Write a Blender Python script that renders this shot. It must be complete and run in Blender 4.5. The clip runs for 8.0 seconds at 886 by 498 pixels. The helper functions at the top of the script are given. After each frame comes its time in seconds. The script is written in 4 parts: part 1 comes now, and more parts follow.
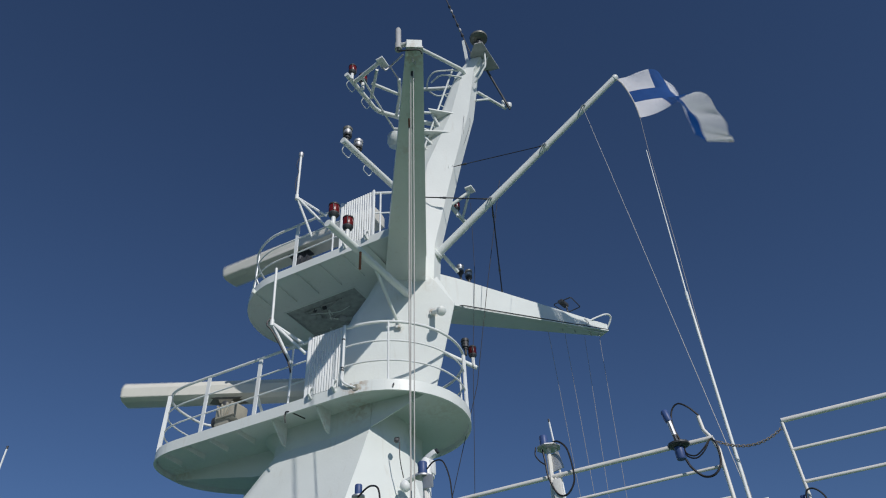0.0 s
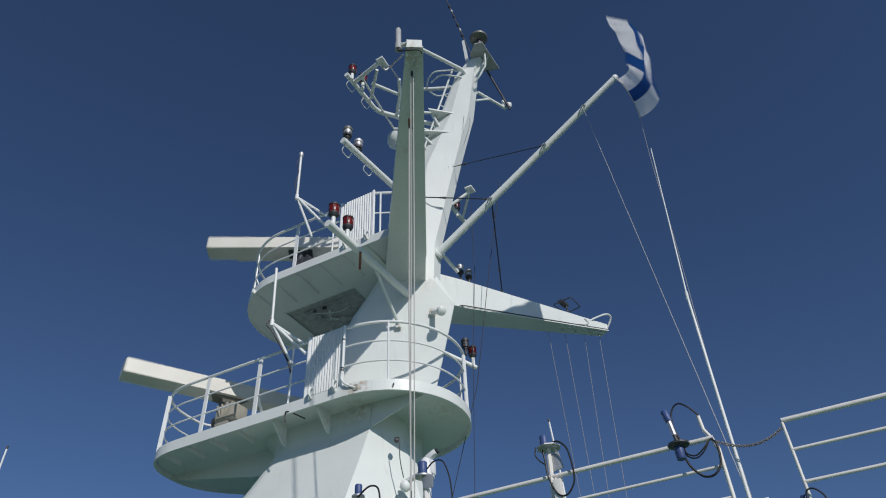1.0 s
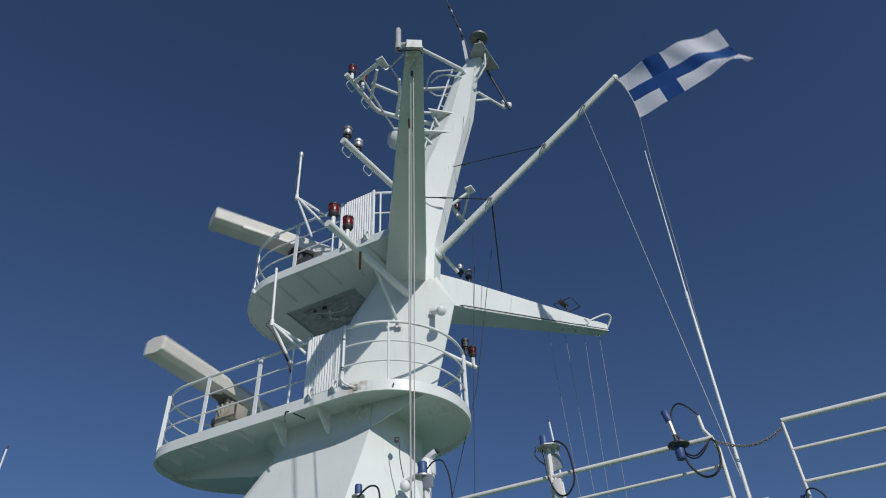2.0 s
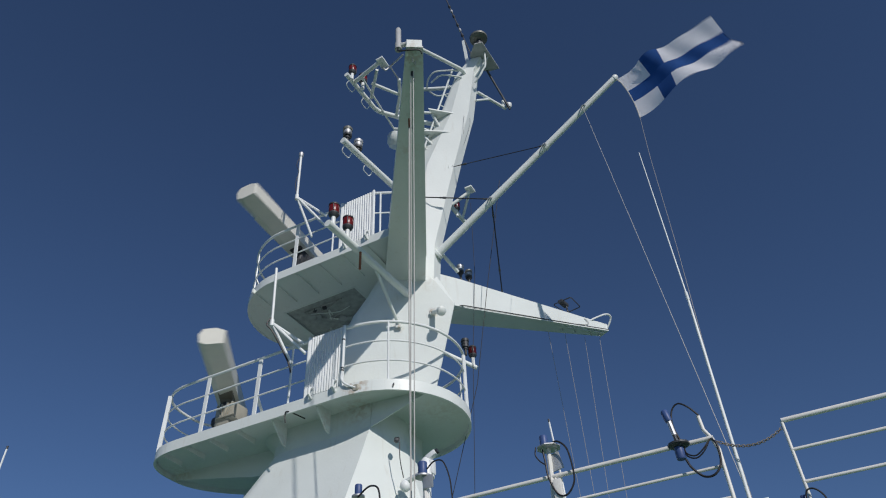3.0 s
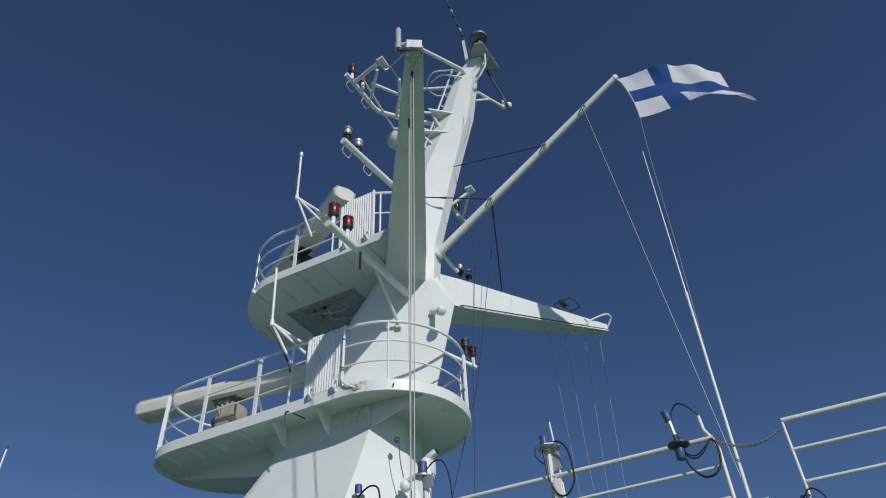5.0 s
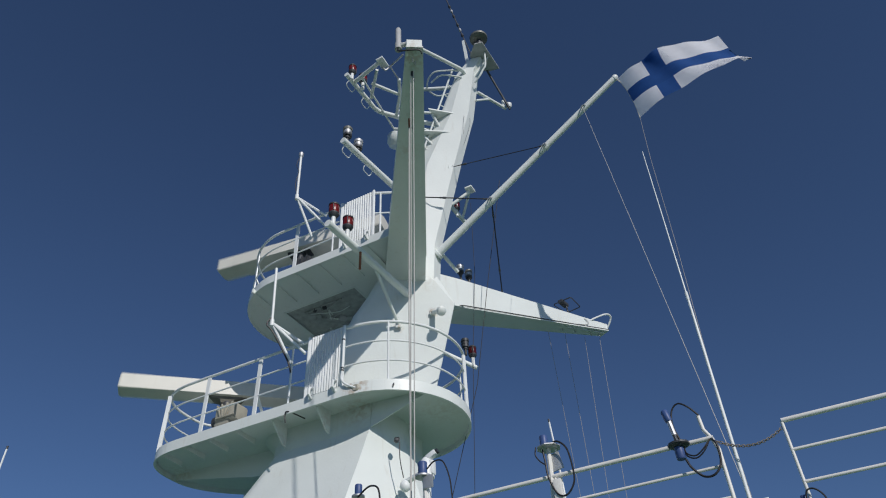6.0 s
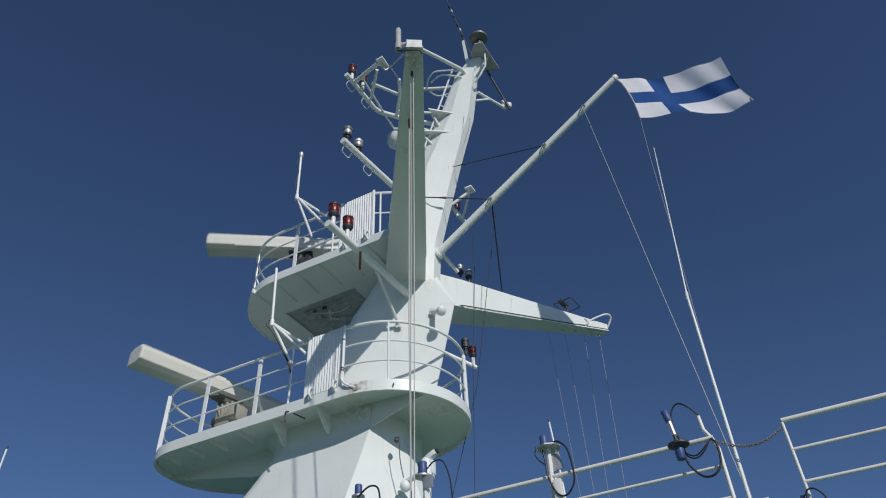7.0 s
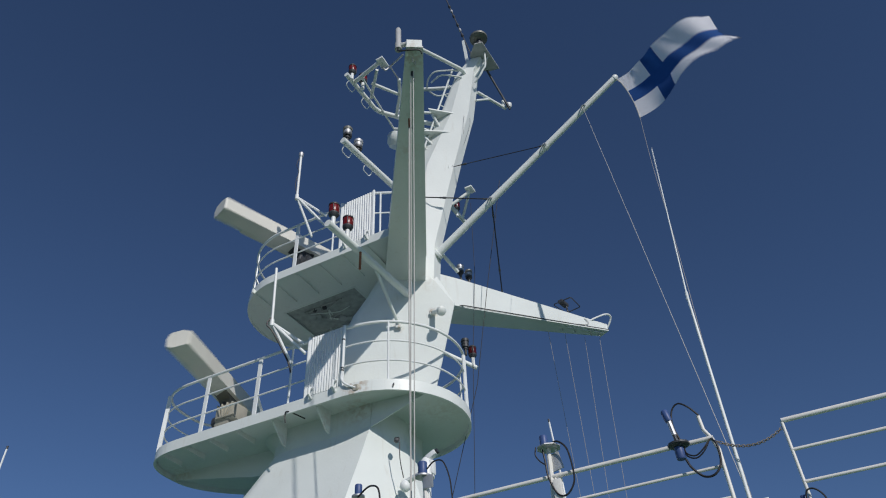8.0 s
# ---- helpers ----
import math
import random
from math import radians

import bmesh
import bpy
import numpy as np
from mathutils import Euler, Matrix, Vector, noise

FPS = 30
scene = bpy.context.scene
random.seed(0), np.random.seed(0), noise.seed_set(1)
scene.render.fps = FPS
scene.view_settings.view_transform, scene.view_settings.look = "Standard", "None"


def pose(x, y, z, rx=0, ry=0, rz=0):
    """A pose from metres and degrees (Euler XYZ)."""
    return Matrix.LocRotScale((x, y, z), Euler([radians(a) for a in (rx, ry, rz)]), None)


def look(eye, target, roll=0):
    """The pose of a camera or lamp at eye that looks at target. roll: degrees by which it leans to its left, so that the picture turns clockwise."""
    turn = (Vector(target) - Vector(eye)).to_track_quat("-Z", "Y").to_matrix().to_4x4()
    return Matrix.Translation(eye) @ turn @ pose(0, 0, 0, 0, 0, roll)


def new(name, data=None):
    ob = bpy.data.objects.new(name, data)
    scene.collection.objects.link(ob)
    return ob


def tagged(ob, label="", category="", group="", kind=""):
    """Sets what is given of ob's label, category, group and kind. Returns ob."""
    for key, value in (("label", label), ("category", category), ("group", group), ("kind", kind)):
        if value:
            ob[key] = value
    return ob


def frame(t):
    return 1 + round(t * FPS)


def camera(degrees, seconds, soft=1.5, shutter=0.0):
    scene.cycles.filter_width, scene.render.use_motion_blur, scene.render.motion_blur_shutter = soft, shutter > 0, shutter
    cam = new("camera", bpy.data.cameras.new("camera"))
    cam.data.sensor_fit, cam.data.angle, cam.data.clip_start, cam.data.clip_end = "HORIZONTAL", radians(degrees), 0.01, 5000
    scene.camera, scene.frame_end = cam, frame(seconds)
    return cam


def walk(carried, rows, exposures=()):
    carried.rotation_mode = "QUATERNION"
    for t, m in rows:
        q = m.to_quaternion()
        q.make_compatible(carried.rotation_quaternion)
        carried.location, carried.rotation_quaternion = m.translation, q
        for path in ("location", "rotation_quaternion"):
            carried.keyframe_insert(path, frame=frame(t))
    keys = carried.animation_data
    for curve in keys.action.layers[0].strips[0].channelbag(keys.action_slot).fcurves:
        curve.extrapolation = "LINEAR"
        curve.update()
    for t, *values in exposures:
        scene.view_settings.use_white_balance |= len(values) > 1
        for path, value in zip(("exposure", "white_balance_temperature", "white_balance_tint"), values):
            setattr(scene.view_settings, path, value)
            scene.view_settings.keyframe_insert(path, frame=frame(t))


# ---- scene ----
# ship frame: x forward, y to port, z up; the mast stands at the origin
cam = camera(63, 8.0, soft=1.1, shutter=0.5)
EYE = (-5.594, 9.133, 1.6)
AIM = look(EYE, (-2.2553, 2.2709, 8.0625), -3.305)
walk(cam, [(0.0, AIM), (8.0, AIM)], exposures=[(0.0, 0.0, 6500, 14), (8.0, 0.0, 6500, 14)])

# ---- light ----
SUN_WAY = Vector((1.3, -1.0, -1.0)).normalized()
world = bpy.data.worlds.new("sky")
scene.world = world
world.use_nodes = True
wn = world.node_tree
wn.nodes.clear()
sky = wn.nodes.new("ShaderNodeTexSky")
sky.sky_type = "NISHITA"
sky.sun_disc = False
sky.sun_elevation = math.asin(-SUN_WAY.z)
sky.sun_rotation = math.atan2(-SUN_WAY.x, -SUN_WAY.y)
sky.altitude = 1500
sky.air_density = 1.0
sky.dust_density = 0.04
sky.ozone_density = 6.8
bg = wn.nodes.new("ShaderNodeBackground")
bg.inputs["Strength"].default_value = 0.066
wo = wn.nodes.new("ShaderNodeOutputWorld")
wn.links.new(sky.outputs[0], bg.inputs[0])
wn.links.new(bg.outputs[0], wo.inputs[0])
sun = new("sun", bpy.data.lights.new("sun", "SUN"))
sun.data.energy = 3.0
sun.data.angle = radians(0.5)
sun.data.color = (1.0, 0.97, 0.92)
sun.matrix_basis = look((0, 0, 30), tuple(Vector((0, 0, 30)) + SUN_WAY))


# ---- materials ----
def mat(name, color, rough=0.5, metal=0.0, vary=0.08, scale=3.0, bump=0.02, grain=60.0, stain=None, stain_amount=0.0,
        transmission=0.0, ior=1.45, coat=0.0):
    m = bpy.data.materials.new(name)
    m.use_nodes = True
    nt = m.node_tree
    b = nt.nodes["Principled BSDF"]
    b.inputs["Roughness"].default_value = rough
    b.inputs["Metallic"].default_value = metal
    b.inputs["IOR"].default_value = ior
    b.inputs["Transmission Weight"].default_value = transmission
    b.inputs["Coat Weight"].default_value = coat
    geo = nt.nodes.new("ShaderNodeNewGeometry")
    big = nt.nodes.new("ShaderNodeTexNoise")
    big.inputs["Scale"].default_value = scale
    big.inputs["Detail"].default_value = 6
    nt.links.new(geo.outputs["Position"], big.inputs["Vector"])
    fine = nt.nodes.new("ShaderNodeTexNoise")
    fine.inputs["Scale"].default_value = grain
    fine.inputs["Detail"].default_value = 3
    nt.links.new(geo.outputs["Position"], fine.inputs["Vector"])
    ramp = nt.nodes.new("ShaderNodeValToRGB")
    lo, hi = 1 - vary, 1 + vary
    ramp.color_ramp.elements[0].position, ramp.color_ramp.elements[1].position = 0.3, 0.7
    ramp.color_ramp.elements[0].color = (*[min(1, c * lo) for c in color], 1)
    ramp.color_ramp.elements[1].color = (*[min(1, c * hi) for c in color], 1)
    nt.links.new(big.outputs["Fac"], ramp.inputs["Fac"])
    out = ramp.outputs["Color"]
    if stain:
        # streaks that run downwards
        mp = nt.nodes.new("ShaderNodeMapping")
        mp.inputs["Scale"].default_value = (5.0, 5.0, 0.55)
        nt.links.new(geo.outputs["Position"], mp.inputs["Vector"])
        st = nt.nodes.new("ShaderNodeTexNoise")
        st.inputs["Scale"].default_value = 1.6
        st.inputs["Detail"].default_value = 8
        st.inputs["Roughness"].default_value = 0.65
        nt.links.new(mp.outputs["Vector"], st.inputs["Vector"])
        sr = nt.nodes.new("ShaderNodeValToRGB")
        sr.color_ramp.elements[0].position, sr.color_ramp.elements[1].position = 0.58, 0.8
        sr.color_ramp.elements[0].color = (0, 0, 0, 1)
        sr.color_ramp.elements[1].color = (stain_amount, stain_amount, stain_amount, 1)
        nt.links.new(st.outputs["Fac"], sr.inputs["Fac"])
        mix = nt.nodes.new("ShaderNodeMix")
        mix.data_type = "RGBA"
        mix.inputs["B"].default_value = (*stain, 1)
        nt.links.new(sr.outputs["Color"], mix.inputs["Factor"])
        nt.links.new(out, mix.inputs["A"])
        out = mix.outputs["Result"]
    nt.links.new(out, b.inputs["Base Color"])
    rr = nt.nodes.new("ShaderNodeMapRange")
    rr.inputs["To Min"].default_value = max(0.02, rough - 0.1)
    rr.inputs["To Max"].default_value = min(1, rough + 0.1)
    nt.links.new(fine.outputs["Fac"], rr.inputs["Value"])
    nt.links.new(rr.outputs["Result"], b.inputs["Roughness"])
    if bump:
        add = nt.nodes.new("ShaderNodeMath")
        add.operation = "ADD"
        nt.links.new(big.outputs["Fac"], add.inputs[0])
        nt.links.new(fine.outputs["Fac"], add.inputs[1])
        bp = nt.nodes.new("ShaderNodeBump")
        bp.inputs["Strength"].default_value = 0.25
        bp.inputs["Distance"].default_value = bump
        nt.links.new(add.outputs[0], bp.inputs["Height"])
        nt.links.new(bp.outputs["Normal"], b.inputs["Normal"])
    return m


WHITE = mat("white_marine_paint", (0.715, 0.757, 0.72), 0.42, vary=0.04, scale=1.3, bump=0.006, grain=25, stain=(0.42, 0.36, 0.26), stain_amount=0.32)
def rust_spots(m, spots, color):
    """Rust that creeps out from fittings: rows of place, reach and strength."""
    nt = m.node_tree
    b = nt.nodes["Principled BSDF"]
    geo = nt.nodes.new("ShaderNodeNewGeometry")
    grain = nt.nodes.new("ShaderNodeTexNoise")
    grain.inputs["Scale"].default_value = 14
    grain.inputs["Detail"].default_value = 8
    nt.links.new(geo.outputs["Position"], grain.inputs["Vector"])
    rough = nt.nodes.new("ShaderNodeMapRange")
    rough.inputs["From Min"].default_value, rough.inputs["From Max"].default_value = 0.42, 0.62
    nt.links.new(grain.outputs["Fac"], rough.inputs["Value"])
    for place, reach, strength in spots:
        far = nt.nodes.new("ShaderNodeVectorMath")
        far.operation = "DISTANCE"
        far.inputs[1].default_value = place
        nt.links.new(geo.outputs["Position"], far.inputs[0])
        near = nt.nodes.new("ShaderNodeMapRange")
        near.inputs["From Min"].default_value, near.inputs["From Max"].default_value = reach, reach * .2
        near.inputs["To Max"].default_value = strength
        nt.links.new(far.outputs["Value"], near.inputs["Value"])
        both = nt.nodes.new("ShaderNodeMath")
        both.operation = "MULTIPLY"
        nt.links.new(near.outputs["Result"], both.inputs[0])
        nt.links.new(rough.outputs["Result"], both.inputs[1])
        mix = nt.nodes.new("ShaderNodeMix")
        mix.data_type = "RGBA"
        mix.inputs["B"].default_value = (*color, 1)
        nt.links.new(both.outputs[0], mix.inputs["Factor"])
        nt.links.new(b.inputs["Base Color"].links[0].from_socket, mix.inputs["A"])
        nt.links.new(mix.outputs["Result"], b.inputs["Base Color"])


rust_spots(WHITE, (((-.22, 1.3, 7.0), .26, .75), ((-.97, .17, 8.74), .13, .8), ((.05, .75, 6.97), .4, .4), ((-.95, .0, 6.97), .5, .2), ((-2.78, 4.0, 10.05), .3, .5), ((-2.28, 3.2, 9.75), .2, .6),
                   ((-2.0, 2.7, 9.7), .25, .4), ((1.4, 1.0, 6.7), .3, .3), ((.55, 1.0, 6.75), .25, .35), ((3.9, .5, 6.95), .4, .25), ((-1.0, .3, 9.35), .25, .3), ((-.43, .4, 8.5), .12, .5)), (0.36, 0.22, 0.11))
RAILW = mat("white_rail_paint", (0.75, 0.78, 0.76), 0.4, vary=0.05, scale=4, bump=0.003, stain=(0.42, 0.33, 0.22), stain_amount=0.3)
CREAM = mat("cream_fence_paint", (0.74, 0.73, 0.68), 0.45, vary=0.06, scale=5, bump=0.003, stain=(0.42, 0.30, 0.18), stain_amount=0.35)
RADAR = mat("radar_housing_paint", (0.66, 0.655, 0.58), 0.4, vary=0.05, scale=2, bump=0.002, stain=(0.45, 0.42, 0.34), stain_amount=0.25)
BEIGE = mat("beige_gearbox_paint", (0.36, 0.345, 0.28), 0.45, vary=0.08, scale=6, bump=0.004)
OLIVE = mat("dark_olive_paint", (0.15, 0.145, 0.115), 0.5, vary=0.1, scale=8, bump=0.002)
CAPS = mat("weathered_lamp_cap", (0.17, 0.175, 0.155), 0.45, 0.3, vary=0.15, scale=20, bump=0.001)
DIM = mat("dark_red_lens", (0.07, 0.005, 0.005), 0.25, vary=0.2, scale=20, bump=0)
DARK = mat("dark_grey_metal", (0.06, 0.065, 0.07), 0.5, 0.3, vary=0.2, scale=8)
STEEL = mat("galvanised_steel", (0.5, 0.51, 0.51), 0.55, 0.8, vary=0.12, scale=9, bump=0.002)
RUSTY = mat("rusty_metal", (0.34, 0.13, 0.07), 0.8, 0.2, vary=0.3, scale=14, bump=0.01)
RED = mat("red_signal_glass", (0.22, 0.01, 0.007), 0.3, vary=0.15, scale=20, bump=0, transmission=0.35, coat=0.15)
BLUE = mat("blue_plastic", (0.045, 0.085, 0.22), 0.45, vary=0.1, scale=12, bump=0.002)
BLACK = mat("black_rubber_cable", (0.012, 0.012, 0.014), 0.5, vary=0.2, scale=20, bump=0.002)
ROPE = mat("off_white_rope", (0.5, 0.49, 0.46), 0.9, vary=0.05, scale=4, bump=0)
THIN = mat("grey_halyard_line", (0.3, 0.29, 0.28), 0.9, vary=0.05, scale=4, bump=0)
WIRE = mat("dark_wire_rope", (0.035, 0.035, 0.038), 0.6, 0.5, vary=0.2, scale=40)
GREY = mat("grey_equipment_paint", (0.42, 0.43, 0.42), 0.5, vary=0.08, scale=9, bump=0.003)
# grey for the recess under the upper platform, its shade put into the colour
INSIDE = mat("shaded_recess_grey", (0.37, 0.39, 0.37), 0.8, vary=0.22, scale=9, bump=0.05)
DECK = mat("green_deck_paint", (0.1, 0.215, 0.135), 0.6, vary=0.15, scale=2, bump=0.01)
SEA = mat("sea_water", (0.012, 0.035, 0.06), 0.25, vary=0.3, scale=0.05, bump=0.08, grain=0.6)
FLAGW = mat("white_flag_cloth", (0.86, 0.86, 0.88), 0.85, vary=0.03, scale=8, bump=0.006, grain=14)
FLAGB = mat("blue_flag_cloth", (0.012, 0.085, 0.3), 0.85, vary=0.06, scale=8, bump=0.006, grain=14)
for m in (FLAGW, FLAGB):
    # thin cloth lets light through
    nt = m.node_tree
    b = nt.nodes["Principled BSDF"]
    o = next(n for n in nt.nodes if n.type == "OUTPUT_MATERIAL")
    tr = nt.nodes.new("ShaderNodeBsdfTranslucent")
    nt.links.new(b.inputs["Base Color"].links[0].from_socket, tr.inputs["Color"])
    mx = nt.nodes.new("ShaderNodeMixShader")
    mx.inputs[0].default_value = 0.36
    nt.links.new(b.outputs[0], mx.inputs[1])
    nt.links.new(tr.outputs[0], mx.inputs[2])
    nt.links.new(mx.outputs[0], o.inputs["Surface"])
CHAIN = mat("weathered_chain", (0.34, 0.29, 0.24), 0.6, 0.6, vary=0.2, scale=30)

# ---- mesh helpers ----
ORIGIN = {}


def thing(name, base, label, category, group="", kind=""):
    ob = new(name)
    ob.empty_display_size = 0.1
    ob.location = base
    ORIGIN[ob.name] = Vector(base)
    return tagged(ob, label, category, group, kind)


def part(name, bm, material, parent, label="", smooth=40):
    """Links a bmesh in world places as one mesh under a thing or a part."""
    o = ORIGIN[parent.name]
    bmesh.ops.translate(bm, verts=bm.verts, vec=-o)
    bmesh.ops.recalc_face_normals(bm, faces=bm.faces)
    for f in bm.faces:
        f.smooth = True
    lim = radians(smooth)
    for e in bm.edges:
        e.smooth = len(e.link_faces) == 2 and e.calc_face_angle(0) < lim
    me = bpy.data.meshes.new(name)
    bm.to_mesh(me)
    bm.free()
    me.materials.append(material)
    ob = new(name, me)
    ob.parent = parent
    ORIGIN[ob.name] = o
    if label:
        ob["label"] = label
    return ob


def rings(bm, loops, closed=False, caps=True):
    vs = [[bm.verts.new(p) for p in loop] for loop in loops]
    n = len(vs[0])
    for a, b in zip(vs, vs[1:] + ([vs[0]] if closed else [])):
        for i in range(n):
            j = (i + 1) % n
            bm.faces.new((a[i], a[j], b[j], b[i]))
    if caps and not closed:
        bm.faces.new(vs[0][::-1])
        bm.faces.new(vs[-1])
    return vs


def tube(bm, pts, r, n=10, closed=False, r_end=None):
    pts = [Vector(p) for p in pts]
    m = len(pts)
    loops, side = [], None
    for i, p in enumerate(pts):
        a = pts[i - 1] if (i or closed) else p
        b = pts[(i + 1) % m] if (i < m - 1 or closed) else p
        d1, d2 = (p - a), (b - p)
        d1 = d1.normalized() if d1.length > 1e-9 else d2.normalized()
        d2 = d2.normalized() if d2.length > 1e-9 else d1
        t = (d1 + d2).normalized() if (d1 + d2).length > 1e-6 else d1
        if side is None:
            side = t.orthogonal().normalized()
        side = (side - t * side.dot(t)).normalized()
        up = t.cross(side)
        k = 1 / max(0.5, math.sqrt((1 + d1.dot(d2)) / 2))
        rad = r if r_end is None else r + (r_end - r) * i / (m - 1)
        loops.append([p + (side * math.cos(q) + up * math.sin(q)) * rad * (k if m > 2 and 0 < i < m - 1 else 1)
                      for q in (2 * math.pi * j / n for j in range(n))])
    rings(bm, loops, closed)
    return bm


def T(pts, r, n=10, closed=False, r_end=None):
    return tube(bmesh.new(), pts, r, n, closed, r_end)


def lathe(bm, a, axis, profile, n=24):
    """profile: (distance along the axis, radius) rows."""
    a, t = Vector(a), Vector(axis).normalized()
    s = t.orthogonal().normalized()
    u = t.cross(s)
    rings(bm, [[a + t * h + (s * math.cos(q) + u * math.sin(q)) * r for q in (2 * math.pi * j / n for j in range(n))] for h, r in profile])
    return bm


def box(bm, c, size, turn=None, bevel=0.0):
    m = Matrix.Translation(c) @ (turn.to_4x4() if turn else Matrix.Identity(4)) @ Matrix.Diagonal((*size, 1))
    g = bmesh.ops.create_cube(bm, size=1, matrix=m)
    if bevel:
        es = list({e for v in g["verts"] for e in v.link_edges})
        bmesh.ops.bevel(bm, geom=es, offset=bevel, segments=2, affect="EDGES", profile=0.6)
    return bm


def beam(bm, a, b, w, h, w2=None, h2=None):
    """A box beam from a to b; w across, h upright; w2, h2 at b."""
    a, b = Vector(a), Vector(b)
    t = (b - a).normalized()
    s = t.cross(Vector((0, 0, 1)))
    s = s.normalized() if s.length > 1e-4 else Vector((1, 0, 0))
    u = s.cross(t)
    loops = []
    for p, ww, hh in ((a, w, h), (b, w if w2 is None else w2, h if h2 is None else h2)):
        loops.append([p + s * (sx * ww / 2) + u * (sz * hh / 2) for sx, sz in ((-1, -1), (1, -1), (1, 1), (-1, 1))])
    rings(bm, loops)
    return bm


def slab(bm, outline, z0, z1):
    rings(bm, [[(x, y, z0) for x, y in outline], [(x, y, z1) for x, y in outline]])
    return bm


def plate(bm, pts, normal, thick):
    """A flat polygon with thickness."""
    nrm = Vector(normal).normalized() * thick / 2
    rings(bm, [[Vector(p) - nrm for p in pts], [Vector(p) + nrm for p in pts]])
    return bm


def arc(cx, cy, r, a0, a1, n):
    return [(cx + r * math.cos(radians(a0 + (a1 - a0) * i / n)), cy + r * math.sin(radians(a0 + (a1 - a0) * i / n))) for i in range(n + 1)]


def smooth(pts, n=6):
    """A Catmull-Rom curve through points."""
    P = [Vector(q) for q in pts]
    P = [P[0] * 2 - P[1]] + P + [P[-1] * 2 - P[-2]]
    res = []
    for a, b, c, d in zip(P, P[1:], P[2:], P[3:]):
        for i in range(n):
            t = i / n
            res.append(.5 * (2 * b + (c - a) * t + (2 * a - 5 * b + 4 * c - d) * t * t + (3 * b - a - 3 * c + d) * t ** 3))
    return res + [P[-2]]


def hang(a, b, sag, n=10):
    a, b = Vector(a), Vector(b)
    return [a.lerp(b, i / n) - Vector((0, 0, sag * 4 * (i / n) * (1 - i / n))) for i in range(n + 1)]


# ---- setting ----
DECK_Z = 2.95
bm = bmesh.new()
box(bm, (0, 0, -12.5), (6000, 6000, 1))
sea = part("water", bm, SEA, thing("sea", (0, 0, -12), "dark blue open sea around the ship", "sea", kind="structure"))
hull = thing("ship_deck", (0, 0, 0), "green painted steel decks of a white ship", "deck", kind="structure")
part("upper_deck", slab(bmesh.new(), [(-14, -9.5), (14, -9.5), (14, 3.65), (-14, 3.65)], DECK_Z - 0.12, DECK_Z), DECK, hull)
part("lower_deck", slab(bmesh.new(), [(-40, -11), (30, -11), (30, 14), (-40, 14)], -0.15, 0), DECK, hull)
part("deckhouse_wall", slab(bmesh.new(), [(-13.8, -9.3), (13.8, -9.3), (13.8, 3.5), (-13.8, 3.5)], 0, DECK_Z - 0.12), WHITE, hull)
part("hull_side", slab(bmesh.new(), [(-39.9, -10.9), (29.9, -10.9), (29.9, 13.9), (-39.9, 13.9)], -12.3, -0.15), WHITE, hull)

# ---- mast ----
ZL, RL, FL = 7.07, 1.31, 3.22     # lower platform: top, half width, centre of its forward end
ZU, RU, FU = 9.92, 1.25, 1.68     # upper platform


def section(z, nose, ridge, half, front, blunt=0.12, rnd=0.35):
    rnd = min(rnd, half * 0.8, (front - ridge) * 0.45)
    port = [(nose, blunt), (ridge, half)] + arc(front - rnd, half - rnd, rnd, 90, 0, 9)
    return [(x, y, z) for x, y in port] + [(x, -y, z) for x, y in reversed(port)]


mast = thing("signal_mast", (0, 0, DECK_Z), "white painted steel ship's mast with two radar platforms and two yards", "mast")
bm = bmesh.new()
rings(bm, [section(2.95, -0.9, 0.5, 1.7, 4.1, rnd=.8), section(5.45, -0.68, 0.02, 1.1, 2.8, rnd=.7), section(6.1, -0.48, -0.1, 0.93, 2.3, rnd=.65),
           section(6.59, -0.36, -0.17, 0.8, 1.95, rnd=.6), section(6.75, -0.33, -0.17, 0.8, 1.9, rnd=.55), section(6.97, -0.3, -0.17, 0.8, 2.1, rnd=.5)])
pedestal = part("pedestal", bm, WHITE, mast, smooth=14)
bm = bmesh.new()
trunk_rings = []
CUT, CUT_AT = Vector((-.75, .45, .326)), Vector((-.905, .215, 9.55))     # bevel on the upper part of the nose
for z, nose, half, front in ((ZL - .02, -.75, .8, 1.3), (8.9, -1.27, .64, .5), (8.97, -1.265, .626, .45), (9.3, -1.22, .56, .25), (9.55, -1.185, .53, .12), (9.8, -1.15, .5, 0), (10.08, -1.11, .47, 0)):
    r = .3
    side = arc(front - r, half - r, r, 112, 0, 9)
    tip, foot = Vector((nose - .045, .01, z)), Vector((*side[0], z))
    over = (tip - CUT_AT).dot(CUT)
    if over > 0:
        corner = tip.lerp(foot, over / (over - (foot - CUT_AT).dot(CUT)))
        tip.x += over / -CUT.x
    else:
        corner = tip.lerp(foot, .02)
    port = [(tip.x, tip.y), (corner.x, corner.y)] + side
    trunk_rings.append([(x, y, z) for x, y in port] + [(x, -y, z) for x, y in reversed(port)])
rings(bm, trunk_rings)
trunk = part("trunk", bm, WHITE, mast, smooth=14)
bm = bmesh.new()
rings(bm, [section(9.3, -0.98, -0.55, 0.3, -0.1), section(10.3, -1.05, -0.7, 0.42, -0.1), section(12.2, -1.58, -1.08, 0.34, -0.45),
           section(13.5, -1.98, -1.66, 0.28, -1.25), section(14.8, -2.2, -1.98, 0.2, -1.75), section(15.16, -2.4, -2.24, 0.17, -2.05)])
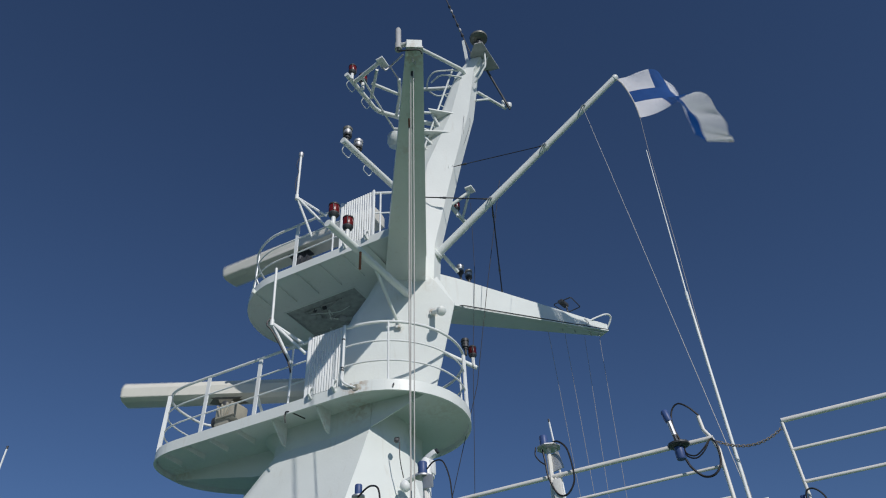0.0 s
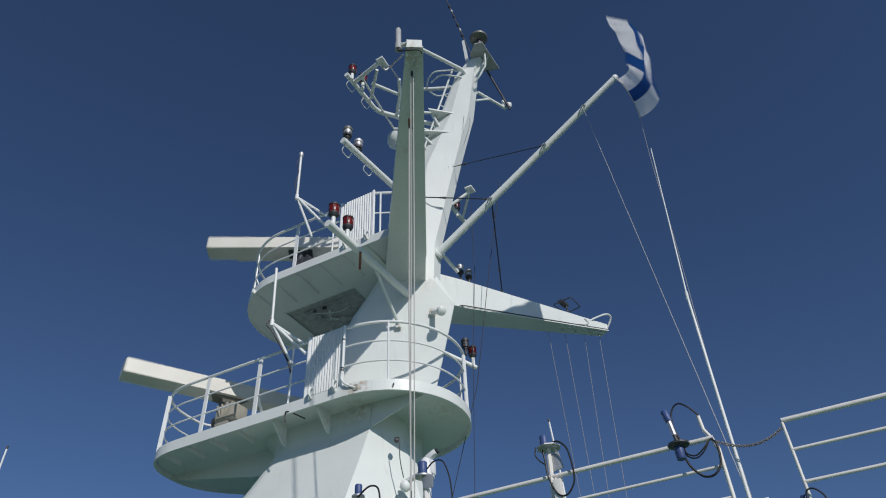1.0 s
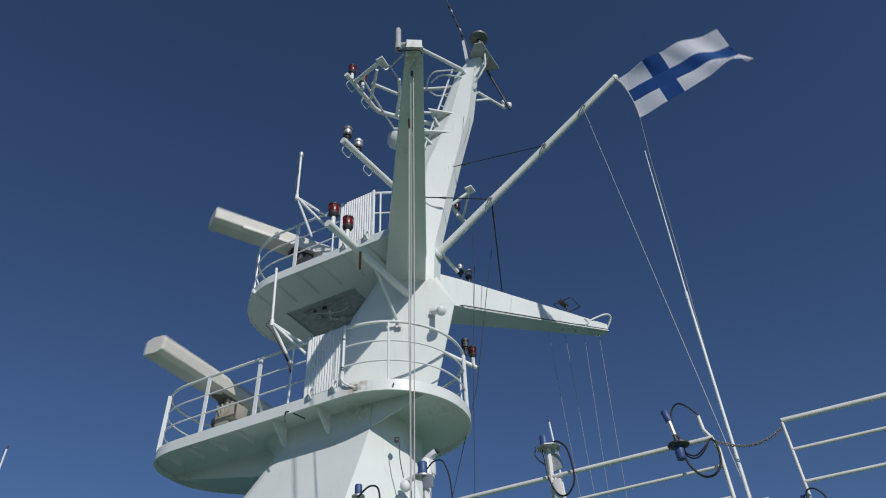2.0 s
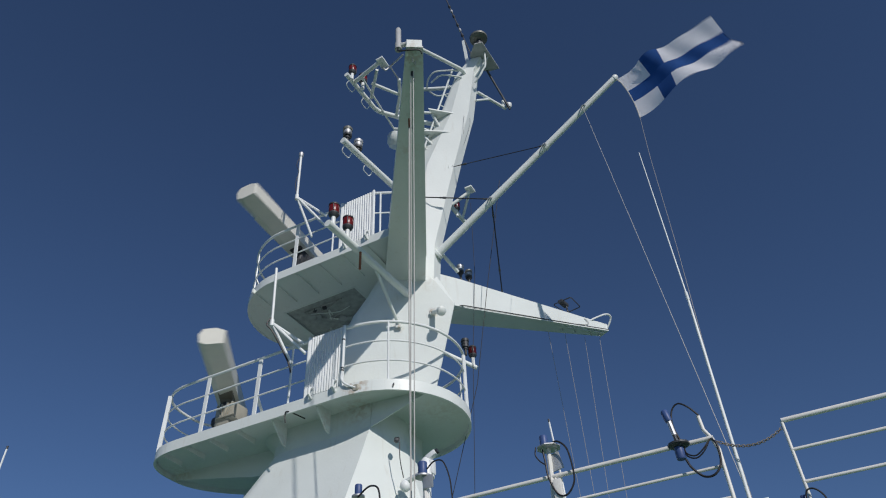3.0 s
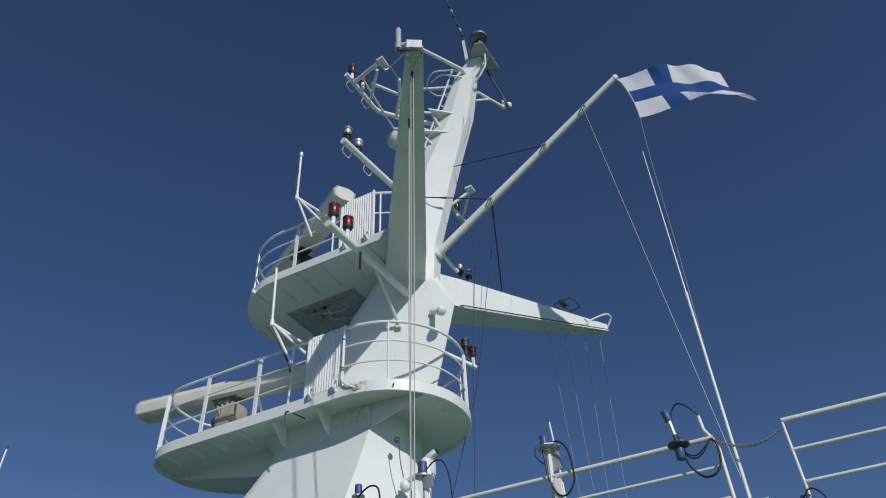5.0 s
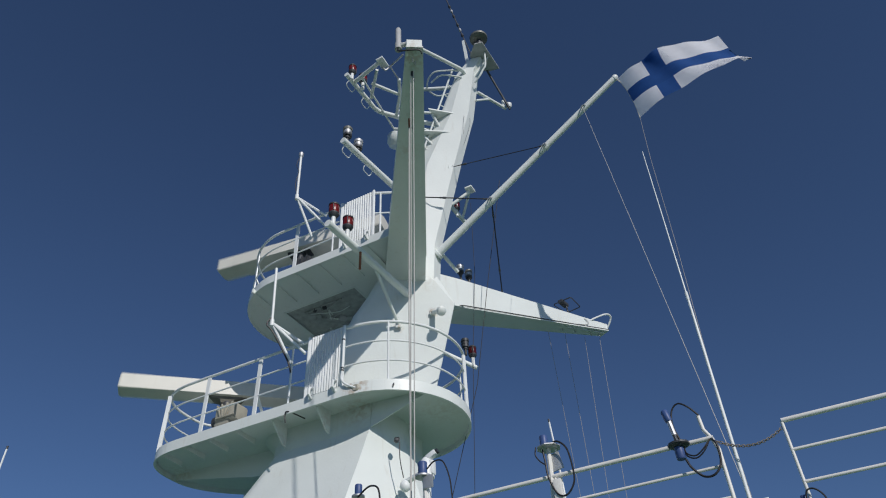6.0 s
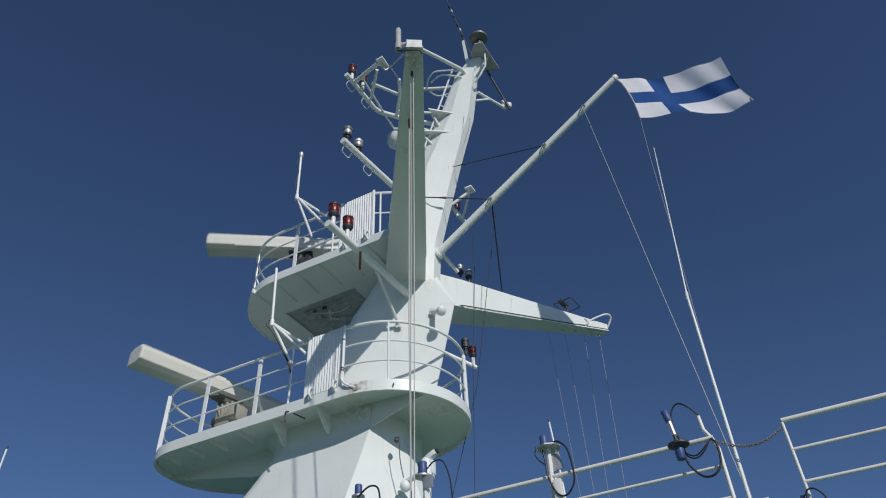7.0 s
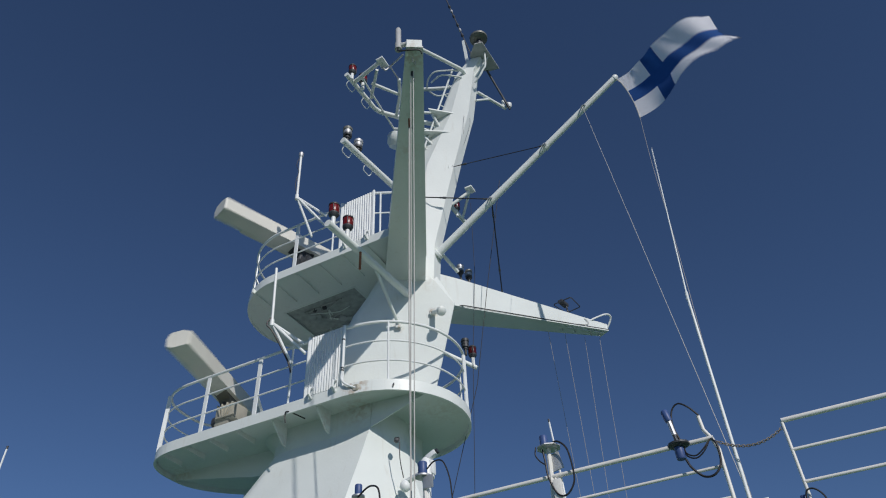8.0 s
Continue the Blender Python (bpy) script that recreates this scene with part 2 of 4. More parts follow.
column = part("column", bm, WHITE, mast, smooth=14)


def platform(name, outline, ztop, rim):
    p = part(name, slab(bmesh.new(), [(x * 0.995, y * 0.985) for x, y in outline], ztop - 0.10, ztop - 0.02), WHITE, mast)
    bm = bmesh.new()
    n = len(outline)
    loops = []
    for i, (x, y) in enumerate(outline):
        a, b = outline[i - 1], outline[(i + 1) % n]
        d = Vector((b[0] - a[0], b[1] - a[1])).normalized()
        q = Vector((-d.y, d.x)) * 0.018
        loops.append([(x + q.x, y + q.y, ztop - rim), (x - q.x, y - q.y, ztop - rim), (x - q.x, y - q.y, ztop), (x + q.x, y + q.y, ztop)])
    rings(bm, loops, closed=True)
    part("rim", bm, WHITE, p)
    return p


# forward end: fuller to port, cut back to starboard
out_low = arc(0, 0, RL, 90, 270, 24) + [(2.1 + 2.04 * math.cos(radians(a)) ** 1.18, .25 - 1.56 * math.sin(radians(-a)) ** 1.18) for a in range(-90, 0, 6)] + [
    (3.1 + 1.04 * math.cos(radians(a)) ** .68, .25 + 1.06 * math.sin(radians(a)) ** .68) for a in range(0, 91, 5)]
lower_platform = platform("lower_platform", out_low, ZL, 0.18)
out_up = arc(FU, 0, RU, -90, 90, 24) + [(-0.75, RU), (-.8, 0.95), (-.6, .5), (-.6, -.5), (-.8, -0.95), (-0.75, -RU)]
upper_platform = platform("upper_platform", out_up, ZU, 0.17)

# ribs under the platforms
for x in (2.05, 2.6, 3.1, 3.6):
    for s in (1, -1):
        y1 = RL - 0.03 if x < 3.3 else 1.25
        part("bracket", plate(bmesh.new(), [(x, s * .8, ZL - .1), (x, s * y1, ZL - .1), (x, s * y1, ZL - .17), (x, s * .8, ZL - .19)], (1, 0, 0), .02), WHITE, lower_platform)
for x, s in ((0.5, 1), (1.32, 1), (0.5, -1), (1.32, -1)):
    part("gusset", plate(bmesh.new(), [(x, s * .9, ZL - .1), (x, s * 1.26, ZL - .1), (x, s * 1.26, ZL - .19), (x, s * 0.99, 6.62), (x, s * .9, 6.6)], (1, 0, 0), .022), WHITE, lower_platform)
part("keel_girder", plate(bmesh.new(), [(1.4, .28, ZL - .1), (4.08, .42, ZL - .1), (4.06, .42, ZL - .19), (2.45, .3, ZL - .47), (1.4, .28, ZL - .6)], (0, 1, 0), .03), WHITE, lower_platform)
part("aft_gusset", plate(bmesh.new(), [(-0.2, 0.78, ZL - 0.1), (-1.02, 0.7, ZL - 0.1), (-1.02, 0.7, ZL - 0.17), (-0.18, 0.8, ZL - 0.5)], (0.1, -0.99, 0), 0.02), WHITE, lower_platform)
for x in (-0.3, 0.2, 0.7, 1.2, 1.7, 2.2):
    for s in (1, -1):
        part("bracket", plate(bmesh.new(), [(x, s * 0.55, ZU - 0.1), (x, s * (RU - 0.03), ZU - 0.1), (x, s * (RU - 0.03), ZU - 0.185), (x, s * 0.55, ZU - 0.195)], (1, 0, 0), 0.03), WHITE, upper_platform)

# soffit under the upper platform with an open recess
def clip(poly, nx, ny, c):
    """The part of a polygon where nx * x + ny * y <= c."""
    res = []
    for i, p in enumerate(poly):
        q = poly[(i + 1) % len(poly)]
        dp, dq = nx * p[0] + ny * p[1] - c, nx * q[0] + ny * q[1] - c
        if dp <= 0:
            res.append(p)
        if dp * dq < 0:
            k = dp / (dp - dq)
            res.append((p[0] + (q[0] - p[0]) * k, p[1] + (q[1] - p[1]) * k))
    return res


WX0, WX1, WY0, WY1 = 0.55, 2.1, -0.6, 0.34
inner = [(x * 0.998, y * 0.996) for x, y in out_up]
bm = bmesh.new()
for pc in (clip(inner, 0, -1, -WY1), clip(inner, 0, 1, WY0), clip(clip(clip(inner, -1, 0, -WX1), 0, 1, WY1), 0, -1, -WY0),
           clip(clip(clip(inner, 1, 0, WX0), 0, 1, WY1), 0, -1, -WY0)):
    slab(bm, pc, ZU - 0.155, ZU - 0.145)
part("soffit", bm, WHITE, upper_platform)
bm = bmesh.new()
loops = []
for x, y, dx, dy in ((WX0, WY0, -1, -1), (WX1, WY0, 1, -1), (WX1, WY1, 1, 1), (WX0, WY1, -1, 1)):
    loops.append([(x, y, ZU - 0.165), (x + dx * .03, y + dy * .03, ZU - 0.165), (x + dx * .03, y + dy * .03, ZU - 0.1), (x, y, ZU - 0.1)])
rings(bm, loops, closed=True)
well = part("equipment_well", bm, WHITE, upper_platform)
# the well is shallow: the dark of its depth is painted on this sheet
part("lining", slab(bmesh.new(), [(WX0 + .005, WY0 + .005), (WX1 - .005, WY0 + .005), (WX1 - .005, WY1 - .005), (WX0 + .005, WY1 - .005)], ZU - 0.125, ZU - 0.104), INSIDE, well, "grey back of an open recess, its shade in the colour")
rnd = random.Random(4)
for i in range(9):
    a = Vector((rnd.uniform(WX0 + .1, WX1 - .1), rnd.uniform(WY0 + .1, WY1 - .1), 9.765))
    b = Vector((rnd.uniform(WX0 + .1, WX1 - .1), rnd.uniform(WY0 + .1, WY1 - .1), 9.765))
    c = (a + b) / 2 + Vector((rnd.uniform(-.2, .2), rnd.uniform(-.2, .2), .01))
    part("pipe", T(smooth([a, c, b]), .008 + .012 * rnd.random(), 8), (INSIDE, WHITE, GREY)[i % 3], well)
for i in range(5):
    bm = bmesh.new()
    box(bm, (rnd.uniform(WX0 + .2, WX1 - .2), rnd.uniform(WY0 + .2, WY1 - .2), 9.775), (rnd.uniform(.06, .2), rnd.uniform(.06, .15), .05), Matrix.Rotation(rnd.random(), 3, "Z"), .01)
    part("junction_box", bm, (DARK, INSIDE, GREY)[i % 3], well)

# yards: swept aft and raised towards their ends
for s, name in ((1, "port_yard"), (-1, "starboard_yard")):
    bm = bmesh.new()
    root, tip = Vector((-0.63, s * 0.5, 9.605)), Vector((-2.89, s * 4.1, 10.15))
    axis = (tip - root).normalized()
    across = Vector((axis.y, -axis.x, 0)).normalized() * s
    loops = []
    rise = .14 if s > 0 else 0
    for k, w, h, d in ((-.1, .86, .68 - rise, Vector((1, 0, 0))), (0.06, .8, .63 - rise, Vector((1, 0, 0))), (1, .21, .15, across)):
        c = root.lerp(tip, k) + Vector((0, 0, rise * (1 - k)))
        loops.append([c - d * w / 2 + Vector((0, 0, -h / 2)), c + d * w / 2 + Vector((0, 0, -h / 2)), c + d * w / 2 + Vector((0, 0, h / 2)), c - d * w / 2 + Vector((0, 0, h / 2))])
    rings(bm, loops)
    yard = part(name, bm, WHITE, mast, smooth=20)
    lip = [[q for q in (lo[0] - d * .012, lo[1] + d * .012)] for lo, d in zip(loops[1:], (Vector((1, 0, 0)), across))]
    bm = bmesh.new()
    rings(bm, [[a + Vector((0, 0, -.022)), b + Vector((0, 0, -.022)), b + Vector((0, 0, .004)), a + Vector((0, 0, .004))] for a, b in lip])
    part("bottom_flange", bm, WHITE, yard)
    for k in (0.72, 0.8, 0.9, 0.96):
        x, y, z = (root[i] + (tip[i] - root[i]) * k for i in range(3))
        part("eye", T([(x, y - .04, z - .11 - .12 * (1 - k)), (x, y - .03, z - .2), (x, y + .03, z - .2), (x, y + .04, z - .11 - .12 * (1 - k))], 0.006, 6), GREY, yard)
part("end_loop", T(smooth([(-2.6, -3.55, 10.03), (-2.7, -3.6, 10.14), (-2.92, -3.76, 10.29), (-3.06, -3.88, 10.36), (-3.1, -3.99, 10.33), (-2.99, -4.05, 10.17), (-2.86, -4.04, 10.06)]), .02, 8), RAILW, yard)

edge = [loops[1][0], loops[2][0]] if (loops[1][0].x < loops[1][1].x) else [loops[1][1], loops[2][1]]
# conduit at the lower edge, dark so that it draws the shadow gap there
part("gap_shade_conduit", T([edge[0] + Vector((.1, .12, .0)), edge[0] + Vector((-.02, .02, .012)), edge[0].lerp(edge[1], .75) + Vector((-.015, 0, .012)), edge[1] + Vector((-.012, 0, .012))], .01, 6), DARK, yard)
under = [edge[0].lerp(edge[1], k) + Vector((.06, 0, -.05)) for k in (.7, .98)]
part("foot_rail", T([under[0] + Vector((0, 0, .05)), under[0], under[1], under[1] + Vector((0, 0, .05))], .01, 6), RAILW, yard)
part("conduit_tail", T(smooth([edge[0].lerp(edge[1], .76) + Vector((-.02, 0, .02)), edge[0].lerp(edge[1], .82) + Vector((-.03, 0, .04)), edge[0].lerp(edge[1], .84) + Vector((-.03, 0, .1)), edge[0].lerp(edge[1], .82) + Vector((-.02, 0, .2))]), .008, 6), GREY, yard)

# pipe stub on the trunk
bm = lathe(bmesh.new(), (-.97, .166, 8.744), (-.309, .231, -.22), [(0, .065), (.02, .065), (.022, .042), (.29, .042), (.31, .06), (.33, .078), (.37, .085), (.42, .072), (.445, .03)])
part("pipe_stub", bm, WHITE, mast)
part("eyelet", T([(-.755, 1.09, 7.0), (-.76, 1.1, 6.97), (-.75, 1.11, 6.94), (-.74, 1.1, 6.97)], .007, 6, closed=True), DARK, mast)
for z in (7.3, 7.34, 7.85):
    part("clip", lathe(bmesh.new(), (-.01, RL + .05, z), (0, 0, 1), [(0, .02), (.004, .025), (.02, .025), (.024, .02)], 10), DARK, mast)
part("drain_pipe", T(smooth([(-.01, RL + .05, 7.98), (-.01, RL + .05, 7.36), (0, RL + .05, 7.17), (-.09, RL + .05, 7.05), (-.24, RL - .01, 6.97)]), .017, 8), RAILW, mast)
part("sealant", lathe(bmesh.new(), (-.22, RL - .05, 6.98), (0, 1, 0), [(0, .06), (.03, .075), (.06, .05)], 12), BEIGE, mast, "tan sealant round a pipe end")
part("loose_cable", T(smooth([(1.0, RL + .03, 6.74), (1.02, RL + .03, 6.87), (.97, RL + .02, 6.92), (.82, 1.1, 6.86)]), .01, 6), BLACK, mast)


# ---- railings ----
def railing(name, path, z, heights, posts, label, bars=()):
    t = thing(name, (path[0][0], path[0][1], z), label, "railing", "mast railings")
    for i, h in enumerate(heights):
        part("top_rail" if i == 0 else "rail", T([(x, y, z + h) for x, y in path], 0.024 if i == 0 else 0.014, 8), RAILW, t)
    for x, y in posts:
        part("post", T([(x, y, z - 0.02), (x, y, z + heights[0])], 0.017, 8), RAILW, t)
    for x, y, ang, foot in bars:
        m = Matrix.Rotation(radians(ang), 3, "Z")
        bm = bmesh.new()
        box(bm, (x, y, z + heights[0] / 2 - 0.02), (0.07, 0.022, heights[0]), m)
        p = part("post", bm, RAILW, t)
        if foot:
            d = m @ Vector((0, 1, 0)) * foot
            part("brace", beam(bmesh.new(), (x + d.x, y + d.y, z), (x, y, z + 0.38), 0.05, 0.015), RAILW, p)
    return t


HTS = (1.05, 0.70, 0.35)
low_a = [(x - (.03 if x > 3.4 else 0), y - math.copysign(.03, y)) for x, y in out_low[25:]] + [(0.72, RL - .03)]
railing("railing", [(0.0, -RL + .03)] + low_a, ZL, HTS,
        [(1.04, RL - .03), (0.6, -RL + .03)], "white tubular railing round the long end of the lower radar platform",
        bars=[(1.7, RL - .03, 0, -.3), (2.8, RL - .03, 0, 0), (3.8, 1.17, 24, 0), (1.7, -RL + .03, 0, .3)])
railing("railing", [(0.0, RL - .03)] + arc(0, 0, RL - .03, 90, 270, 28) + [(0.0, -RL + .03)], ZL, HTS,
        [(-0.66, 1.10), (-0.9, -.9)], "white tubular railing round the aft end of the lower radar platform",
        bars=[(-1.23, -.38, 75, 0)])
railing("railing", [(-.9, RU - .3), (-0.75, RU - .2), (-.42, RU - .03)], ZU, (1.05, .55), [(-.52, RU - .08)], "short white tubular railing beside the upper slatted panel")
railing("railing", [(0.3, -RU + .03)] + arc(FU, 0, RU - .03, -90, 90, 24) + [(0.28, RU - .03)], ZU, HTS,
        [(0.45, RU - .03), (.5, -RU + .03)], "white tubular railing round the upper radar platform",
        bars=[(1.28, RU - .03, 0, 0), (2.4, 0.98, -38, -.2), (1.2, -RU + .03, 0, 0), (2.4, -.98, 38, 0)])


def slatted_panel(x0, x1, y, z, h, n):
    t = thing("slatted_panel", (x0, y, z), "white slatted metal screen standing in the platform railing", "panel", "slatted screens")
    bm = bmesh.new()
    for zz in (z + 0.03, z + h - 0.03):
        box(bm, ((x0 + x1) / 2, y - 0.02, zz), (abs(x1 - x0), 0.03, 0.05))
    part("frame", bm, RAILW, t)
    w = (x1 - x0) / n
    for i in range(n):
        bm = bmesh.new()
        box(bm, (x0 + w * (i + .5), y, z + h / 2), (abs(w) * 0.66, 0.03, h), Matrix.Rotation(radians(28), 3, 'Z'), 0.006)
        part("slat", bm, RAILW, t)
    for xe in (x0, x1):
        part("upright", T([(xe, y, z - .08), (xe, y, z + h + .02)], 0.026, 8), RAILW, t)
    for xx in (x0 + w * 2, x1 - w * 3):
        part("hook", T([(xx, y + .02, z + .12), (xx, y + .1, z + .06), (xx, y + .1, z - .03), (xx, y + .03, z - .08)], 0.022, 8), RAILW, t)
    return t


slatted_panel(0.03, 0.70, RL - 0.01, ZL + .02, 1.06, 14)
slatted_panel(-0.42, 0.27, RU - 0.01, ZU + .02, 1.06, 14)


# ---- radars ----
def radar(px, zdeck, zbar, half, label, paint, spine):
    t = thing("radar", (px, 0, zdeck), label, "radar", "radar scanners")
    bm = bmesh.new()
    lathe(bm, (px, 0, zdeck - .02), (0, 0, 1), [(0, .3), (.03, .3), (.04, .2), (zbar - zdeck - .9, .17), (zbar - zdeck - .82, .24)])
    part("stand", bm, WHITE, t)
    zg = zbar - (.1 if spine else 0)
    bm = bmesh.new()
    box(bm, (px - .16, 0, zg - .52), (.46, .38, .32), None, .05)
    box(bm, (px - .08, 0, zg - .62), (.36, .32, .28), None, .05)
    g = part("gearbox", bm, paint, t, "cast gearbox housing")
    for k in (-.2, -.06, .08, .2):
        bm = bmesh.new()
        box(bm, (px + k * .6 - .16, .2, zg - .5), (.03, .04, .3), Matrix.Rotation(k * 2.2, 3, 'Y'), .01)
        part("rib", bm, paint, g)
    bm = bmesh.new()
    box(bm, (px - .2, .2, zg - .63), (.44, .04, .03), None, .01)
    part("rib", bm, paint, g)
    bm = bmesh.new()
    lathe(bm, (px + .05, .04, zg - .63), (1, 0, 0), [(0, .13), (.1, .13), (.13, .1)])
    part("motor", bm, DARK, g, "dark motor cap")
    bm = bmesh.new()
    lathe(bm, (px, 0, zbar - .32), (0, 0, 1), [(-.1, .14), (.06, .12), (.2, .1)])
    part("neck", bm, DARK, t)
    # scanner, along its own x, turned as one piece
    prof = [(-.21, -.16), (.10, -.195), (.22, -.15), (.25, .02), (.18, .14), (-.05, .17), (-.21, .12)]
    bm = bmesh.new()
    loops = []
    for k in (-1, -.985, .985, 1):
        q = .93 if abs(k) == 1 else 1
        loops.append([(half * k, y * q, z * q + .02) for y, z in prof])
    rings(bm, loops)
    me = bpy.data.meshes.new("scanner")
    for f in bm.faces:
        f.smooth = False
    bmesh.ops.recalc_face_normals(bm, faces=bm.faces)
    bm.to_mesh(me)
    bm.free()
    me.materials.append(RADAR)
    sc = new("scanner", me)
    sc.parent = t
    sc.location = (0, 0, zbar - zdeck)
    sc["label"] = "long cream radar bar that turns"
    ORIGIN[sc.name] = Vector((0, 0, 0))
    bm = bmesh.new()
    if spine:
        box(bm, (0, 0, -.16), (.5, .24, .06), None, .02)
        for k in (-.2, .2):
            box(bm, (k, 0, -.14), (.08, .28, .06))
        part("mounting_plate", bm, DARK, sc)
    else:
        # a wedge that narrows down to the turning shaft
        rings(bm, [[(-a, -b, z), (a, -b, z), (a, b, z), (-a, b, z)] for a, b, z in ((.5, .15, -.1), (.46, .15, -.13), (.13, .12, -.2), (.11, .1, -.26))])
        part("mounting_wedge", bm, OLIVE, sc)
    if spine:
        bm = bmesh.new()
        box(bm, (0, .13, -.12), (2.7, .2, .1), None, .03)
        part("feed_spine", bm, RADAR, sc)
    return t, sc


radar_low, scan_low = radar(3.6, ZL - .02, 8.65, 1.96, "cream bar radar on a beige gearbox on the lower platform", BEIGE, 0)
radar_up, scan_up = radar(2.19, ZU - .02, 11.68, 1.93, "cream bar radar on a dark gearbox on the upper platform", DARK, 1)
FY = 3.53     # line of the deck fence

# ---- lights and their brackets ----
def red_light(p, label, group="red signal lights", s=1.0, glass=RED):
    x, y, z = p
    t = thing("signal_light", p, label, "light", group)
    part("base", lathe(bmesh.new(), p, (0, 0, 1), [(-.05 * s, .05 * s), (-.03 * s, .07 * s), (.0, .085 * s), (.02 * s, .085 * s)]), DARK, t, smooth=25)
    part("stem", T([(x, y, z - .25 * s), (x, y, z - .04 * s)], .036 * s, 10), RAILW, t)
    part("lens", lathe(bmesh.new(), (x, y, z + .02 * s), (0, 0, 1), [(0, .08 * s), (.01 * s, .085 * s), (.14 * s, .085 * s), (.155 * s, .08 * s)]), glass, t, "dark red glass lens")
    part("cap", lathe(bmesh.new(), (x, y, z + .175 * s), (0, 0, 1), [(0, .09 * s), (.025 * s, .09 * s), (.04 * s, .07 * s), (.05 * s, .03 * s), (.07 * s, .02 * s)]), DARK, t)
    for k in range(3):
        a = 2.1 * k
        part("guard", T([(x + .094 * s * math.cos(a), y + .094 * s * math.sin(a), z + .03 * s), (x + .094 * s * math.cos(a), y + .094 * s * math.sin(a), z + .19 * s)], .006, 6), DARK, t)
    return t


def silver_light(p, label, s=1.0, body=GREY, top=CAPS):
    x, y, z = p
    t = thing("signal_light", p, label, "light", "clear signal lights")
    part("base", lathe(bmesh.new(), p, (0, 0, 1), [(-.2 * s, .03 * s), (-.05 * s, .03 * s), (-.05 * s, .05 * s), (.0 * s, .05 * s), (.0 * s, .08 * s), (.05 * s, .08 * s)]), DARK, t, smooth=25)
    part("lens", lathe(bmesh.new(), (x, y, z + .05 * s), (0, 0, 1), [(0, .075 * s), (.02 * s, .075 * s), (.02 * s, .08 * s), (.05 * s, .08 * s), (.05 * s, .075 * s), (.1 * s, .075 * s)]), STEEL if body is GREY else DARK, t, "ribbed lamp body", smooth=25)
    part("cap", lathe(bmesh.new(), (x, y, z + .15 * s), (0, 0, 1), [(0, .088 * s), (.06 * s, .088 * s), (.065 * s, .08 * s), (.07 * s, .02 * s)]), top if body is GREY else body, t, smooth=25)
    part("guard", T([(x + .09 * s, y, z + .05 * s), (x + .105 * s, y, z + .2 * s), (x + .06 * s, y, z + .25 * s)], .006, 6), STEEL, t)
    return t


def step_loop(a, d, drop, owner, depth):
    """A rung bent under an arm."""
    a, d = Vector(a), Vector(d)
    part("step", T(smooth([a, a + Vector((depth * .12, 0, -drop * .7)), a + d * .2 + Vector((depth * .15, 0, -drop * .85)), a + d * .8 + Vector((depth * .15, 0, -drop * .85)), a + d + Vector((depth * .12, 0, -drop * .7)), a + d], 3), .009, 6), RAILW, owner)


arm = part("light_arm", T([(-0.6, 0.38, 9.14), (-0.5, 2.62, 9.1)], 0.062, 14), WHITE, mast, "white tube arm with two red lights")
part("strut", T([(-0.43, 0.38, 8.54), (-0.52, 1.27, 9.09)], 0.028, 10), WHITE, arm)
bm = bmesh.new()
box(bm, (-.43, .4, 8.54), (.1, .04, .1), Matrix.Rotation(radians(22), 3, 'Z'), .005)
part("foot", bm, WHITE, arm)
red_light((-0.51, 2.5, 9.36), "red signal light with a black cap on a white arm")
red_light((-0.53, 2.14, 9.36), "red signal light with a black cap on a white arm")
bm = bmesh.new()
for i in range(9):
    a = (-0.6, 1.86, 9.03 - .04 * i)
    lathe(bm, a, (0, 0, -1), [(0, .01), (.012, .021), (.028, .021), (.04, .01)], 8)
part("beads", bm, RUSTY, thing("hanging_chain", (-0.6, 1.86, 9.03), "short rusty red chain hanging from the light arm", "chain"))

arm2 = part("light_arm", T([(-0.6, 0.25, 11.5), (-0.36, 2.2, 11.5)], 0.06, 14), WHITE, mast, "white tube arm with two clear lights")
step_loop((-.36, 2.12, 11.46), (0, -.22, 0), .14, arm2, .5)
step_loop((-.44, 1.55, 11.46), (0, -.22, 0), .14, arm2, .5)
silver_light((-0.36, 2.07, 11.72), "clear signal light with a steel cap on a white arm")
silver_light((-0.36, 1.72, 11.72), "clear signal light with a steel cap on a white arm", top=STEEL)

lat = part("light_frame", T([(-0.36, 2.23, 13.4), (-0.39, 1.26, 13.4), (-0.43, 1.12, 13.4), (-0.7, 0.8, 13.4), (-1.3, 0.2, 13.4)], 0.048, 12), WHITE, mast, "white tube frame with two red lights")
part("upper_tube", T([(-0.42, 2.0, 13.4), (-1.04, 2.13, 13.42)], 0.042, 12), WHITE, lat)
bm = bmesh.new()
box(bm, (-1.1, 2.1, 13.42), (.15, .24, .04), None, .01)
part("end_box", bm, RAILW, lat)
for a, b, r in (((-.47, 1.5, 13.4), (-.93, 2.02, 13.4), .032), ((-.67, 1.8, 13.4), (-1.01, 1.28, 13.4), .032), ((-1.01, 1.28, 13.4), (-.66, .84, 13.4), .034),
                ((-1.19, 1.62, 13.4), (-1.01, 1.28, 13.4), .036), ((-.59, 2.05, 13.38), (-.45, .52, 13.38), .02), ((-.45, .6, 13.38), (-1.25, .2, 13.3), .03)):
    part("strut", T([a, b], r, 10), WHITE, lat)
part("cable", T(smooth([(-1.06, 2.08, 13.36), (-1.1, 1.98, 13.33), (-1.19, 1.96, 13.4), (-1.37, 2.01, 13.4), (-1.54, 2.06, 13.42)]), 0.018, 8), STEEL, lat)
